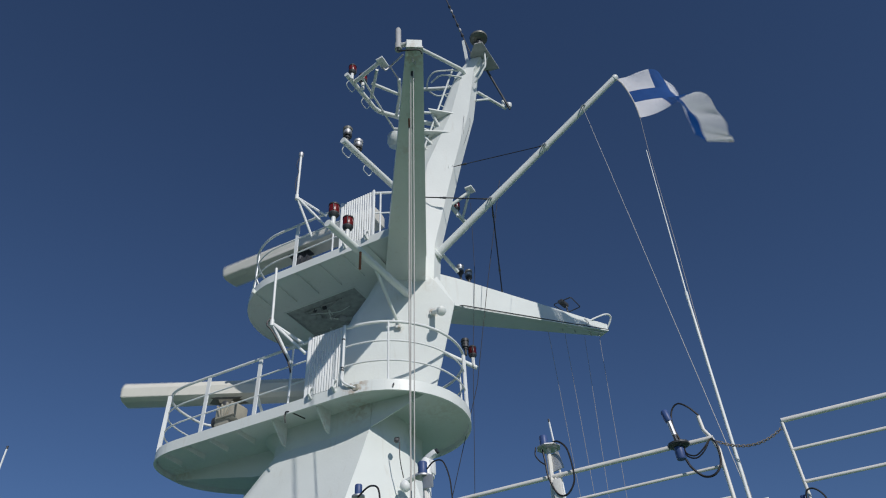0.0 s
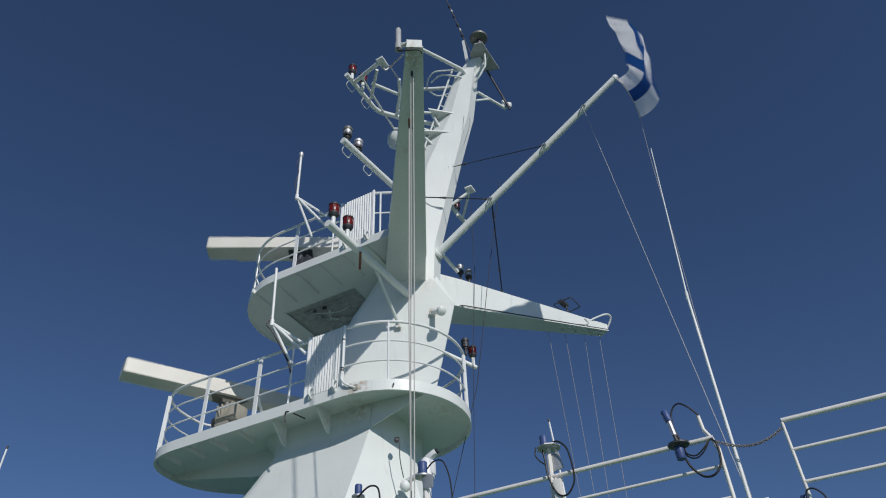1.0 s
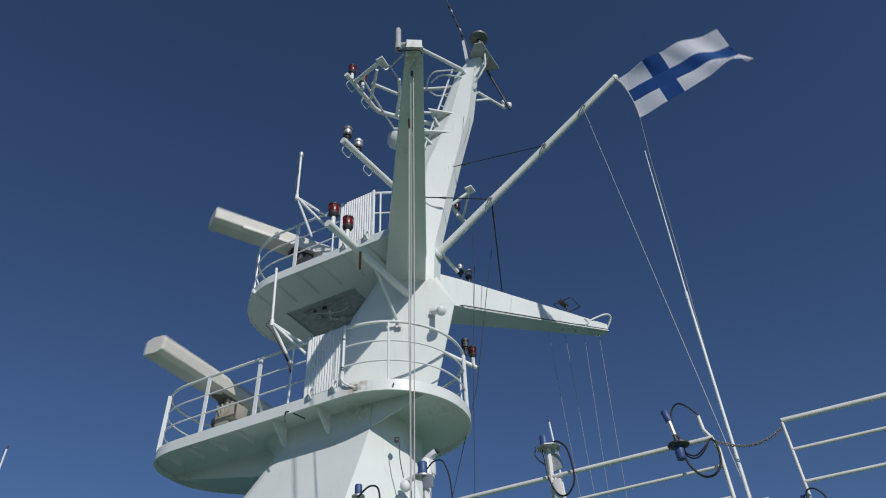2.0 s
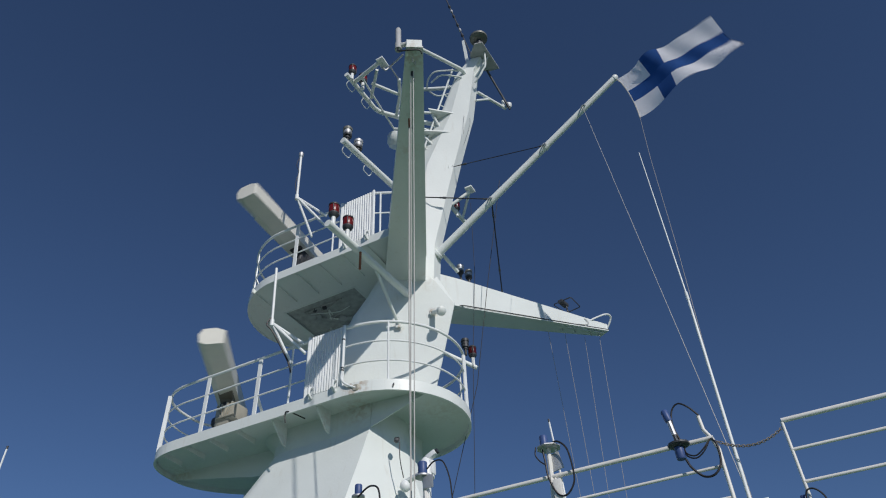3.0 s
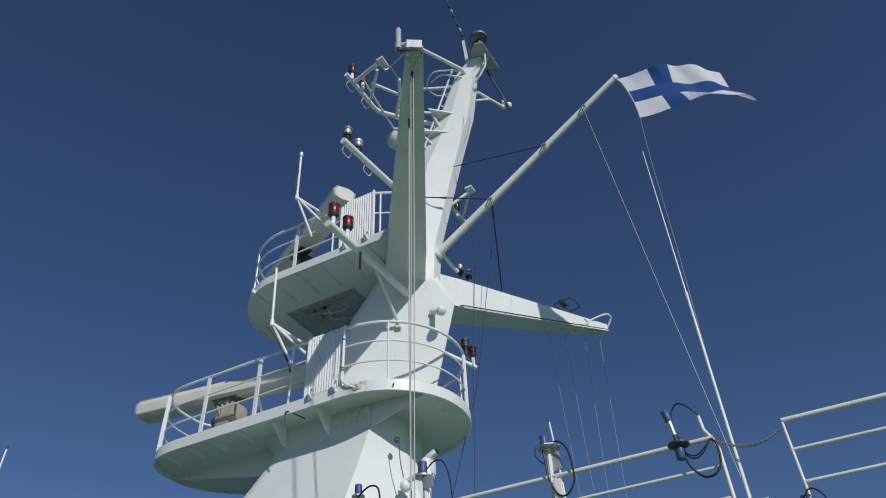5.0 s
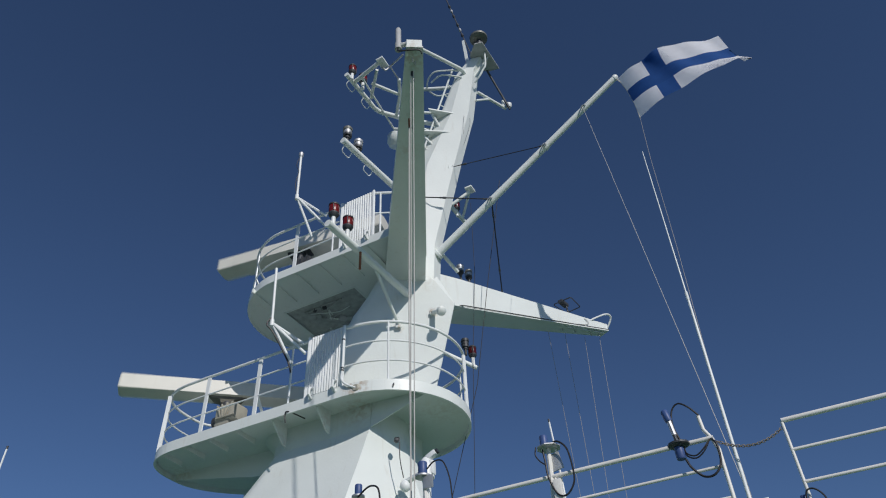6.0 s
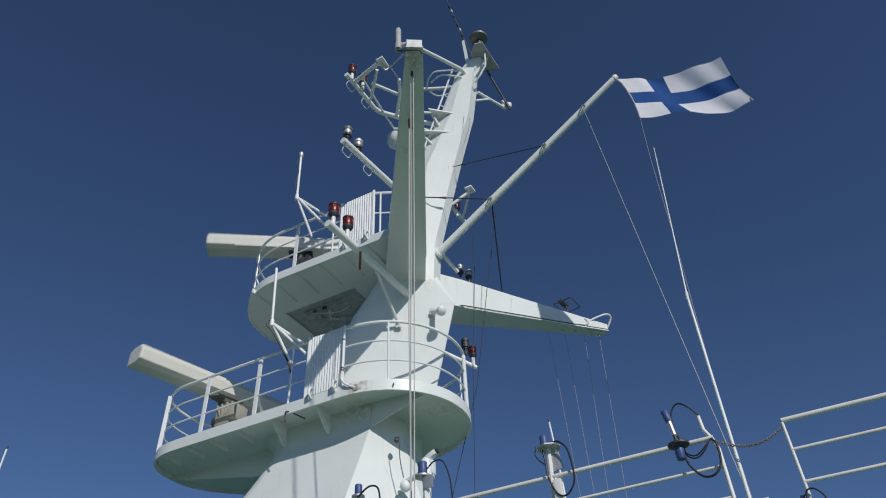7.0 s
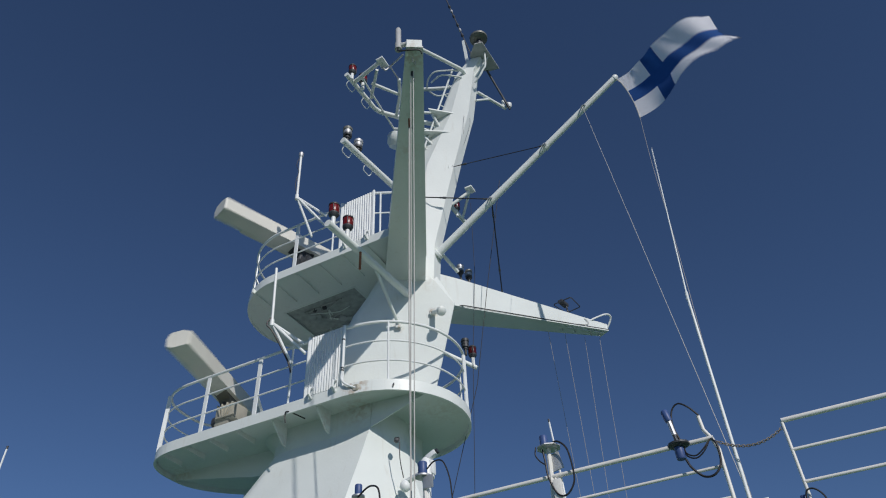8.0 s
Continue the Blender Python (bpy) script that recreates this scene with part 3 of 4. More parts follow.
part("cable", T([(-1.19, 1.96, 13.4), (-1.18, 1.56, 13.4)], 0.014, 8), STEEL, lat)
step_loop((-.37, 2.12, 13.37), (0, -.22, 0), .14, lat, .6)
step_loop((-.39, 1.62, 13.37), (0, -.22, 0), .14, lat, .6)
red_light((-0.42, 2.12, 13.55), "dark red signal light on the high frame", s=.9)
red_light((-0.5, 1.86, 13.5), "dark red signal light on the high frame", s=.95)
bm = lathe(bmesh.new(), (-0.42, .4, 13.0), (-.35, .35, .87), [(0, .05), (.01, .17), (.08, .22), (.22, .23), (.3, .2), (.31, .05)])
part("drum", bm, WHITE, thing("horn_drum", (-0.42, .4, 13.0), "grey-white rounded drum fixed behind the port yard", "drum"))
part("drum_bracket", T([(-0.45, .42, 13.1), (-1.3, .1, 13.1)], .05, 8), WHITE, bpy.data.objects["horn_drum"])

# starboard arms
part("light_arm", T([(-1.0, 0.0, 10.32), (-1.16, -.56, 10.04)], 0.035, 12), WHITE, mast, "white tube brace down to the starboard yard")
silver_light((-1.14, -0.72, 10.13), "clear signal light on the starboard yard", .8, top=STEEL)
silver_light((-1.22, -0.92, 10.11), "clear signal light on the starboard yard", .8)
sb = part("light_frame", T([(-1.2, -0.0, 11.52), (-1.26, -0.88, 11.5)], 0.045, 12), WHITE, mast, "white tube frame with a dark lamp")
part("upper_tube", T([(-1.25, -0.3, 11.52), (-1.64, -0.4, 11.8)], 0.036, 10), WHITE, sb)
part("strut", T([(-1.26, -0.75, 11.5), (-1.6, -0.42, 11.78)], 0.028, 10), WHITE, sb)
bm = bmesh.new()
box(bm, (-1.64, -.38, 11.82), (.15, .2, .04), None, .01)
part("end_box", bm, WHITE, sb)
red_light((-1.24, -.55, 11.62), "dark signal light on the starboard frame", s=.8, glass=DIM)
part("light_arm", T([(-0.5, -0.55, 8.62), (-1.2, -1.0, 8.17)], 0.04, 10), WHITE, mast, "white tube arm with two dark lights")
silver_light((-1.0, -1.0, 8.66), "dark lamp behind the aft railing", .8, DARK)
red_light((-1.13, -1.0, 8.45), "small dark red lamp behind the aft railing", s=.85, glass=DIM)
# floodlight on the starboard yard
fl = thing("floodlight", (-2.4, -3.2, 10.1), "black floodlight in a wire loop on the starboard yard", "light")
part("stem", T([(-2.42, -3.2, 10.05), (-2.4, -3.2, 10.4)], .018, 8), DARK, fl)
bm = bmesh.new()
box(bm, (-2.36, -3.14, 10.45), (.11, .26, .07), Matrix.Rotation(radians(-12), 3, "Z"), .01)
part("lamp", bm, DARK, fl)
part("loop", T([(-2.17, -3.1, 10.45), (-2.2, -3.06, 10.45), (-2.55, -3.01, 10.45), (-2.58, -3.04, 10.45), (-2.63, -3.42, 10.45), (-2.6, -3.45, 10.45), (-2.32, -3.5, 10.45), (-2.28, -3.47, 10.45)], .011, 6, closed=True), DARK, fl)

# ---- top of the mast ----
top = thing("masthead", (-2.1, 0, 14.7), "white plated masthead with a grey dished cap", "masthead")
part("head_plate", plate(bmesh.new(), [(-2.2, .24, 15.19), (-2.42, .46, 15.19), (-2.59, .42, 15.19), (-2.63, -.39, 15.19), (-2.36, -.34, 15.19), (-2.16, -.1, 15.19)], (0, 0, 1), .025), GREY, top, "flat grey plate")
part("neck", lathe(bmesh.new(), (-2.5, .36, 15.2), (0, 0, 1), [(0, .06), (.02, .06), (.03, .045), (.05, .06), (.09, .06), (.1, .045), (.16, .055)]), DARK, top)
part("cap", lathe(bmesh.new(), (-2.5, .37, 15.37), (0, 0, 1), [(0, .05), (.02, .15), (.05, .195), (.1, .2), (.14, .17), (.17, .04)], 28), CAPS, top, "grey dished cap")
part("knee", plate(bmesh.new(), [(-2.15, .02, 14.65), (-2.3, .02, 15.17), (-2.55, .02, 15.17)], (0, 1, 0), .02), WHITE, top)
part("post", beam(bmesh.new(), (-2.1, 0.1, 14.6), (-2.03, .1, 16.05), .05, .06), WHITE, top)
part("handle", T(smooth([(-2.2, .12, 14.35), (-2.34, .15, 14.46), (-2.42, .15, 14.6), (-2.5, .15, 14.75), (-2.52, .15, 15.17)]), .02, 8), WHITE, top)
ws = thing("whip_bracket", (-2.25, 0, 14.3), "white arm with a dark whip aerial at the masthead", "bracket")
part("tube", T([(-2.15, -.1, 14.3), (-2.5, -.82, 14.3)], .035, 10), WHITE, ws)
part("tube", T([(-2.1, -.1, 14.05), (-2.3, -.4, 14.3)], .025, 8), WHITE, ws)
part("stub", T([(-2.48, -.75, 14.3), (-2.48, -.75, 14.5)], .035, 10), WHITE, ws)
part("knob", lathe(bmesh.new(), (-2.58, -.82, 14.3), (0, 0, 1), [(0, .04), (.05, .07), (.1, .07), (.13, .04)]), RAILW, ws)
part("aerial", T([(-2.6, -.8, 14.2), (-2.36, -.3, 15.2)], .025, 8), DARK, ws)
st = thing("stay", (-2.1, 0, 15.6), "dark insulated wire stay rising from the masthead", "wire")
STA, STB = Vector((-2.2, .1, 15.3)), Vector((-1.55, .1, 18.9))
part("wire", T([STA, STA.lerp(STB, 2.0)], .014, 6), DARK, st)
for k in range(6):
    c = STA.lerp(STB, .26 + .07 * k + (.05 if k > 2 else 0))
    part("insulator", lathe(bmesh.new(), c, STB - STA, [(0, .012), (.02, .032), (.1, .032), (.12, .012)], 10), STEEL if k in (1, 4) else DARK, st)
# ladder, hoops and steps between the yard and the column
lad = thing("mast_ladder", (-1.5, .3, 12.5), "white tube ladder with safety hoops on the mast column", "ladder")
la, lb = Vector((-1.35, .2, 12.4)), Vector((-2.2, .15, 14.85))
for off in (-.18, .18):
    part("stile", T([la + Vector((.35 + off * .3, off, 0)), lb + Vector((.35 + off * .3, off, 0))], .02, 8), WHITE, lad)
for k in range(9):
    c = la.lerp(lb, k / 8.5) + Vector((.35, 0, 0))
    part("rung", T([c + Vector((-.06, -.18, 0)), c + Vector((.06, .18, 0))], .013, 6), WHITE, lad)
part("hoop", T(smooth([(-1.97, .3, 14.72), (-1.75, .41, 14.75), (-1.46, .53, 14.75), (-1.25, .44, 14.75), (-1.1, .2, 14.75), (-1.21, -.07, 14.75), (-1.5, -.15, 14.75)]), .018, 8), WHITE, lad)
part("hoop", T(smooth([(-1.95, .22, 14.6), (-1.6, .48, 14.6), (-1.3, .42, 14.6)]), .018, 8), WHITE, lad)
brc = thing("guard_frame", (-2.0, .1, 14.6), "bent white tube guard reaching from the mast column to port", "guard")
part("tube", T(smooth([(-1.4, 1.32, 14.75), (-1.52, 1.13, 14.75), (-1.88, .5, 14.75), (-2.0, .25, 14.75), (-1.98, .05, 14.72), (-1.88, .0, 14.7), (-1.6, .0, 14.72), (-1.01, .25, 14.75), (-.85, .32, 14.75)]), .042, 12), WHITE, brc)
part("strut", T([(-1.55, .26, 13.55), (-.7, .9, 13.5)], .03, 8), WHITE, brc)
part("strut", T([(-1.35, .25, 13.0), (-.8, .95, 13.1)], .03, 8), WHITE, brc)
for i, (a, b, c) in enumerate((((-1.72, .24, 13.5), (-1.3, .62, 13.5), (-1.3, .22, 13.5)), ((-1.58, .24, 13.0), (-1.0, .62, 13.0), (-1.1, .22, 13.0)))):
    t = thing("foot_plate", a, "triangular white plate step on the mast column", "step", "foot plates")
    part("step_plate", plate(bmesh.new(), [a, b, c], (0.1, .1, 1), .03), WHITE, t)
    part("support", T([Vector(b) * .6 + Vector(c) * .4, Vector(a) + Vector((.35, 0, -.3))], .03, 8), WHITE, t)

for pts in ([(-1.9, .12, 13.8), (-1.88, .16, 13.3), (-1.86, .2, 12.8)], [(-1.9, .12, 13.8), (-1.94, .02, 13.6), (-1.95, .04, 13.2), (-1.8, .1, 12.6)]):
    part("line", T(smooth(pts), .003, 6), DARK, thing("column_line", pts[0], "thin dark line hanging on the mast column", "rope", "rigging"))

# aerial stands on the platforms
def aerial_stand(a, mast_top, feet, label):
    t = thing("aerial_stand", feet[0], label, "aerial", "aerial stands")
    part("pole", T([a, mast_top], .023, 10), RAILW, t)
    part("clamp", lathe(bmesh.new(), Vector(a) - Vector((0, 0, .06)), (0, 0, 1), [(0, .036), (.12, .036)]), RAILW, t)
    for q in feet:
        part("leg", T([a, q], .026, 8), RAILW, t)
    return t


sd = aerial_stand((1.09, 1.58, 11.32), (1.11, 1.58, 12.5), [(.6, 1.24, 10.6), (.62, 1.24, 10.88), (.92, 1.24, 10.5)], "white braced aerial pole on the upper platform rail")
part("cable", T(smooth([(1.13, 1.6, 12.42), (1.16, 1.62, 12.2), (1.1, 1.6, 12.0), (1.13, 1.62, 11.7), (1.1, 1.6, 11.4)]), .006, 6), BLACK, sd)
part("sensor", lathe(bmesh.new(), (1.11, 1.58, 12.45), (0, 0, 1), [(0, .03), (.03, .05), (.1, .05), (.13, .02)]), STEEL, sd)
sd2 = aerial_stand((1.28, 1.6, 8.5), (1.34, 1.6, 9.68), [(1.04, 1.3, 7.8), (.77, 1.3, 7.9), (.82, 1.3, 8.1)], "white braced aerial pole on the lower platform rail")
part("cable", T(smooth([(1.3, 1.62, 8.6), (1.33, 1.66, 8.45), (1.24, 1.58, 8.3), (1.08, 1.36, 7.85), (1.02, 1.3, 7.6)]), .014, 6), BLACK, sd2)
bm = T([(1.02, 1.3, 7.2), (1.02, 1.3, 7.62)], .018, 8)
part("post", bm, RAILW, sd2)

# yard ends
yl = thing("yard_aerial", (-2.72, 4.1, 10.3), "grey stub aerial on the port yard end", "aerial")
part("arm", T([(-2.8, 4.1, 10.2), (-2.66, 4.12, 10.22)], .035, 8), WHITE, yl)
part("rod", lathe(bmesh.new(), (-2.65, 4.12, 10.14), (0, 0, 1), [(0, .05), (.13, .05), (.13, .04), (.47, .04), (.5, .03)]), GREY, yl, smooth=25)
part("cable", T(smooth([(-2.65, 4.14, 10.16), (-2.68, 4.16, 10.04), (-2.8, 4.12, 10.02), (-2.93, 4.05, 10.02), (-2.95, 4.0, 9.98)]), .011, 6), BLACK, yl)

# ---- gaff, stays and halyards ----
gaff = thing("gaff", (-1.0, 0, 10.12), "long white tubular gaff slanting aft and up from the mast", "gaff")
part("spar", T([(-1.0, 0, 10.1), (-4.97, 0, 12.78)], .075, 16, r_end=.055), WHITE, gaff)
part("end_cap", lathe(bmesh.new(), (-4.95, 0, 12.765), (-3.97, 0, 2.68), [(0, .062), (.05, .062), (.08, .04)]), WHITE, gaff)
part("foot_ring", lathe(bmesh.new(), (-1.02, 0, 10.1), (-3.97, 0, 2.68), [(0, .11), (.05, .11), (.06, .08)]), WHITE, gaff)
for k in (.3, .6, .82):
    c = Vector((-1.0, 0, 10.1)).lerp(Vector((-4.97, 0, 12.78)), k)
    if k < .7:
        part("lug", lathe(bmesh.new(), c, (-3.97, 0, 2.68), [(0, .078), (.05, .078)]), WHITE, gaff)
    eye = [c + Vector((.02, .05, .0)), c + Vector((.0, .12, -.04)), c + Vector((-.05, .13, -.05)), c + Vector((-.06, .05, .03))]
    part("cleat", T(eye, .014, 6), STEEL, gaff)


def wire(pts, r, label, material=WIRE, name="wire_stay", blocks=()):
    t = thing(name, pts[0], label, "wire" if material is WIRE else "rope", "rigging")
    part("line", T(pts, r, 6), material, t)
    for k in blocks:
        c = Vector(pts[0]).lerp(Vector(pts[-1]), k)
        d = (Vector(pts[-1]) - Vector(pts[0])).normalized()
        part("shackle", lathe(bmesh.new(), c, d, [(0, r), (.02, .02), (.05, .013), (.08, .022), (.12, .022), (.14, r)], 8), DARK, t)
    return t


wire([(-1.46, .12, 12.1), (-3.36, 0, 11.78)], .008, "thin dark stay between mast and gaff", blocks=(.12, .96))
wire([(-.98, .38, 11.3), (-2.16, 0, 10.98)], .011, "dark wire stay between mast and gaff", blocks=(.25, .9))
wire([(-2.2, -.02, 10.86), (-1.56, -1.72, 10.12)], .012, "dark wire stay down to the starboard yard", blocks=(.08, .68, .95))

bm = bmesh.new()
box(bm, (-1.42, .14, 12.1), (.1, .05, .09), None, .01)
tube(bm, [(-1.46, .14, 12.1), (-1.5, .13, 12.13), (-1.54, .12, 12.1), (-1.5, .13, 12.07)], .009, 6, True)
part("eye_plate", bm, WHITE, mast)

# port yard halyards
for x in (-2.66, -2.70):
    wire([(x, 3.8, 10.02), (x + .05, 3.8, 7.0), (x + .11, 3.8, 3.95), (x + .13, 3.75, 3.5), (x + .13, FY, 3.3)], .006, "off-white flag halyard hanging from the port yard", ROPE, "halyard")
wire([(-2.28, 3.2, 9.72), (-2.226, 3.2, 6.386), (-2.218, 3.2, 4.27), (-2.2, FY - .05, 3.4)], .008, "off-white flag halyard hanging from the port yard", ROPE, "halyard")
part("block", lathe(bmesh.new(), (-2.68, 3.8, 9.9), (0, 0, 1), [(0, .008), (.02, .016), (.09, .016), (.12, .008)]), DARK, thing("halyard_block", (-2.72, 3.9, 10.0), "rusty halyard block under the port yard", "block"))
wire([(-2.28, 3.2, 9.86), (-2.28, 3.2, 9.66)], .014, "rusty shackle chain under the port yard", RUSTY, "shackle_chain")
# starboard yard halyards
for a, b in (((-1.98, -3.0, 9.85), (-2.07, -3.0, 6.3)), ((-2.21, -3.4, 9.9), (-2.32, -3.0, 6.3)), ((-2.51, -3.8, 9.93), (-2.5, -3.2, 6.0)), ((-2.76, -4.05, 9.95), (-2.86, -3.0, 6.1))):
    b = Vector(a).lerp(Vector(b), 1.85)
    wire([a, tuple(b)], .0045, "thin grey signal halyard under the starboard yard", THIN, "signal_halyard")
wire([(-2.1, -.9, 12.3), (-1.871, -.9, 11.142), (-1.578, -.9, 9.716), (-1.218, -.9, 7.798), (-.681, -.9, 6.137), (-.35, -.9, 5.1)], .006, "thin brown halyard beside the lower platform", WIRE, "signal_halyard")
wire([(-1.41, -.9, 12.0), (-1.36, -.9, 10.2), (-1.19, -.9, 8.49), (-1.09, -.9, 7.0), (-.95, -.9, 4.9)], .005, "thin brown halyard beside the lower platform", WIRE, "signal_halyard")

# ---- ensign ----
FN, FLEN, FHT = 80, 1.92, 1.24
HOIST = Vector((-5.02, 0, 12.72))
LUFF = Vector((-0.125, 0, -1)).normalized()
AFT = Vector((-1, 0, 0.125)).normalized()
flag = thing("ensign", tuple(HOIST), "white flag with a blue cross flying from the gaff", "flag")
STRIPS = []
SAG = .13


def hinge(k, v):
    # the line where two strips meet, at height v (0 head, 1 foot): the lines fan out towards the foot of the fly
    u = k / FN
    rake = .42 * min(1, max(0, (u - .08) / .5)) * (1 - .5 * max(0, u - .75) / .25)
    x = u * FLEN + (rake * (v - .5) * FHT if 0 < k < FN else 0)
    x += .045 * 4 * v * (1 - v) * max(0, 1 - u / .3)
    return Vector((x, 0, -v * FHT - SAG * x))


BANDS = ((0, 2), (2, 4), (4, 6))
for i in range(FN):
    # a strip hangs along its own -z and runs along its own x, in three bands that fold on each other
    levels = [0, .18, 4 / 11, .5, 7 / 11, .82, 1]
    cols = [[hinge(min(FN, i + k / 2), v) for v in levels] for k in (0, 1, 2)]
    cols.append([hinge(min(FN, i + 1 + lap), v) for v, lap in zip(levels, (.3, .15, 0, 0, 0, .15, .3))])
    base = hinge(i, 0)
    made = []
    for first, last in BANDS:
        bm = bmesh.new()
        # the outer bands lap over the next strip
        for left, right in zip(cols, cols[1:3] if first == 2 or i == FN - 1 else cols[1:]):
            for c in range(first, last):
                pieces = [[left[c], right[c], right[c + 1], left[c + 1]]]
                # cut where the colour of the cross changes
                for q in (5 / 18 * FLEN, 8 / 18 * FLEN):
                    nxt = []
                    for poly in pieces:
                        for sgn in (1, -1):
                            out = []
                            for p0, p1 in zip(poly, poly[1:] + poly[:1]):
                                d0, d1 = sgn * (p0.x - q), sgn * (p1.x - q)
                                if d0 >= 0:
                                    out.append(p0)
                                if d0 * d1 < 0:
                                    out.append(p0.lerp(p1, d0 / (d0 - d1)))
                            if len(out) > 2:
                                nxt.append(out)
                    pieces = nxt
                for poly in pieces:
                    mx = sum(p.x for p in poly) / len(poly) / FLEN
                    f = bm.faces.new([bm.verts.new(p - base) for p in poly])
                    f.smooth = True
                    f.material_index = 1 if (2 <= c <= 3 or 5 / 18 <= mx < 8 / 18) else 0
        bmesh.ops.remove_doubles(bm, verts=bm.verts, dist=1e-5)
        me = bpy.data.meshes.new("strip")
        bm.to_mesh(me)
        bm.free()
        me.materials.append(FLAGW)
        me.materials.append(FLAGB)
        ob = new("strip", me)
        ob.parent = flag
        made.append(ob)
    STRIPS.append(made)
part("head_rope", T([HOIST + Vector((.03, 0, .02))] + [HOIST + LUFF * (FHT * k / 8) + AFT * (.18 * k / 8 * (1 - k / 8)) for k in range(1, 9)], .012, 6), ROPE, flag)
HB = HOIST + LUFF * FHT
wire(smooth([tuple(HB), (-5.14, .4, 10.0), (-5.15, 1.3, 7.65), (-5.17, 2.7, 5.0), (-5.21, 3.42, 3.4)]), .0035, "white ensign halyard from flag to fence", THIN, "halyard")
wire([(-4.95, .05, 12.68), (-4.27, .12, 12.24), (-5.2, 3.4, 3.5)], .003, "thin ensign halyard from the gaff to the fence", ROPE, "halyard")

# ---- fence beside the camera ----
def fence(name, x0, x1, posts, label, zt=4.0):
    t = thing(name, (x0, FY, DECK_Z), label, "railing", "deck fence")
    for i, (dz, r) in enumerate(((0, .019), (-.23, .0125), (-.47, .0125), (-.71, .0125))):
        part("top_rail" if i == 0 else "rail", T([(x0, FY, zt + dz), (x1, FY, zt + dz)], r, 10), CREAM, t)
    for x in posts:
        part("post", T([(x, FY, DECK_Z), (x, FY, zt)], .012, 10), CREAM, t)
    return t


fence("fence", -5.59, -9.5, (-5.59, -7.1, -8.6), "cream painted tubular deck railing at a gap")
fn = fence("fence", -5.085, 2.0, (-3.78, -2.3, -.8, .7, 2.0), "cream painted tubular deck railing with aerials on it")
part("end_post", T([(-5.1, FY, DECK_Z), (-5.1, FY, 3.9), (-5.075, FY, 3.99), (-5.03, FY, 4.08), (-5.02, FY, 4.2)], .015, 10), CREAM, fn)
# chain across the gap
ch = thing("safety_chain", (-5.08, FY, 4.0), "weathered link chain hung across the railing gap", "chain")
pts = hang((-5.1, FY, 3.965), (-5.58, FY, 3.95), .085, 26)
for i, (a, b) in enumerate(zip(pts, pts[1:])):
    d = (b - a).normalized()
    s = d.cross(Vector((0, 1, 0))).normalized() if i % 2 else Vector((0, 1, 0))
    c = (a + b) / 2
    h, w = (b - a).length * .78, .0085
    part("link", T([c - d * h * .6 + s * w, c + d * h * .6 + s * w, c + d * h * .8, c + d * h * .6 - s * w, c - d * h * .6 - s * w, c - d * h * .8], .0035, 5, closed=True), CHAIN, ch)


def aerial(p, label, up=True, s=1.0):
    """A blue puck aerial on a plate and a stem."""
    x, y, z = p
    t = thing("satellite_aerial", p, label, "aerial", "blue aerials")
    k = 1 if up else -1
    part("puck", lathe(bmesh.new(), p, (0, 0, k), [(.0, .052 * s), (.01, .057 * s), (.16 * s, .057 * s), (.175 * s, .05 * s)]), BLUE, t, "dark blue plastic cylinder")
    part("plate", lathe(bmesh.new(), p, (0, 0, -k), [(0, .10 * s), (.015, .10 * s), (.02, .05 * s)]), STEEL, t)
    return t


g1 = aerial((-3.725, FY, 4.265), "blue cylinder aerial on a steel plate above the fence", s=.62)
part("ground_plate", lathe(bmesh.new(), (-3.76, FY, 4.247), (0, 0, 1), [(0, .05), (.002, .105), (.012, .105), (.016, .06)], 8), STEEL, g1)
part("stem", T([(-3.755, FY, 4.25), (-3.75, FY, 4.0), (-3.72, FY, 3.5)], .02, 8), CREAM, g1)
bm = bmesh.new()
box(bm, (-3.8, FY - .02, 4.13), (.1, .012, .15), Matrix.Rotation(.2, 3, "Y"), .003)
part("bracket", bm, STEEL, g1)
bm = bmesh.new()
box(bm, (-3.8, FY + .02, 3.86), (.07, .05, .2), None, .008)
part("clamp", bm, CREAM, g1)
part("whip", T([(-3.83, FY - .03, 3.8), (-3.815, FY - .03, 4.15), (-3.79, FY - .03, 4.5)], .011, 6, r_end=.008), RAILW, g1)
part("whip_tip", T([(-3.79, FY - .03, 4.5), (-3.788, FY - .03, 4.53)], .009, 6), DARK, g1)
part("cable", T(smooth([(-3.79, FY + .04, 4.27), (-3.86, FY + .05, 4.27), (-3.93, FY + .05, 4.19), (-3.955, FY + .05, 4.03), (-3.95, FY + .05, 3.9), (-3.88, FY + .05, 3.81), (-3.8, FY + .05, 3.83), (-3.74, FY + .05, 3.98), (-3.73, FY + .05, 4.12), (-3.72, FY + .05, 4.23)]), .008, 8), BLACK, g1)
part("cable", T(smooth([(-3.66, FY + .04, 4.27), (-3.65, FY + .05, 4.2), (-3.68, FY + .05, 4.14), (-3.72, FY + .05, 4.1)]), .006, 6), BLACK, g1)
g2 = aerial((-4.82, FY + .05, 3.985), "blue cylinder aerial hanging under a clamp on the fence", up=False, s=.66)
part("arm", T([(-4.82, FY + .05, 3.98), (-4.815, FY + .05, 4.08)], .017, 8), DARK, g2)
part("arm", T([(-4.815, FY + .05, 4.07), (-4.8, FY + .05, 4.2)], .02, 8), STEEL, g2)
part("clamp", lathe(bmesh.new(), (-4.825, FY + .05, 3.965), (0, 0, 1), [(0, .06), (.015, .085), (.03, .085), (.04, .04)], 10), DARK, g2)
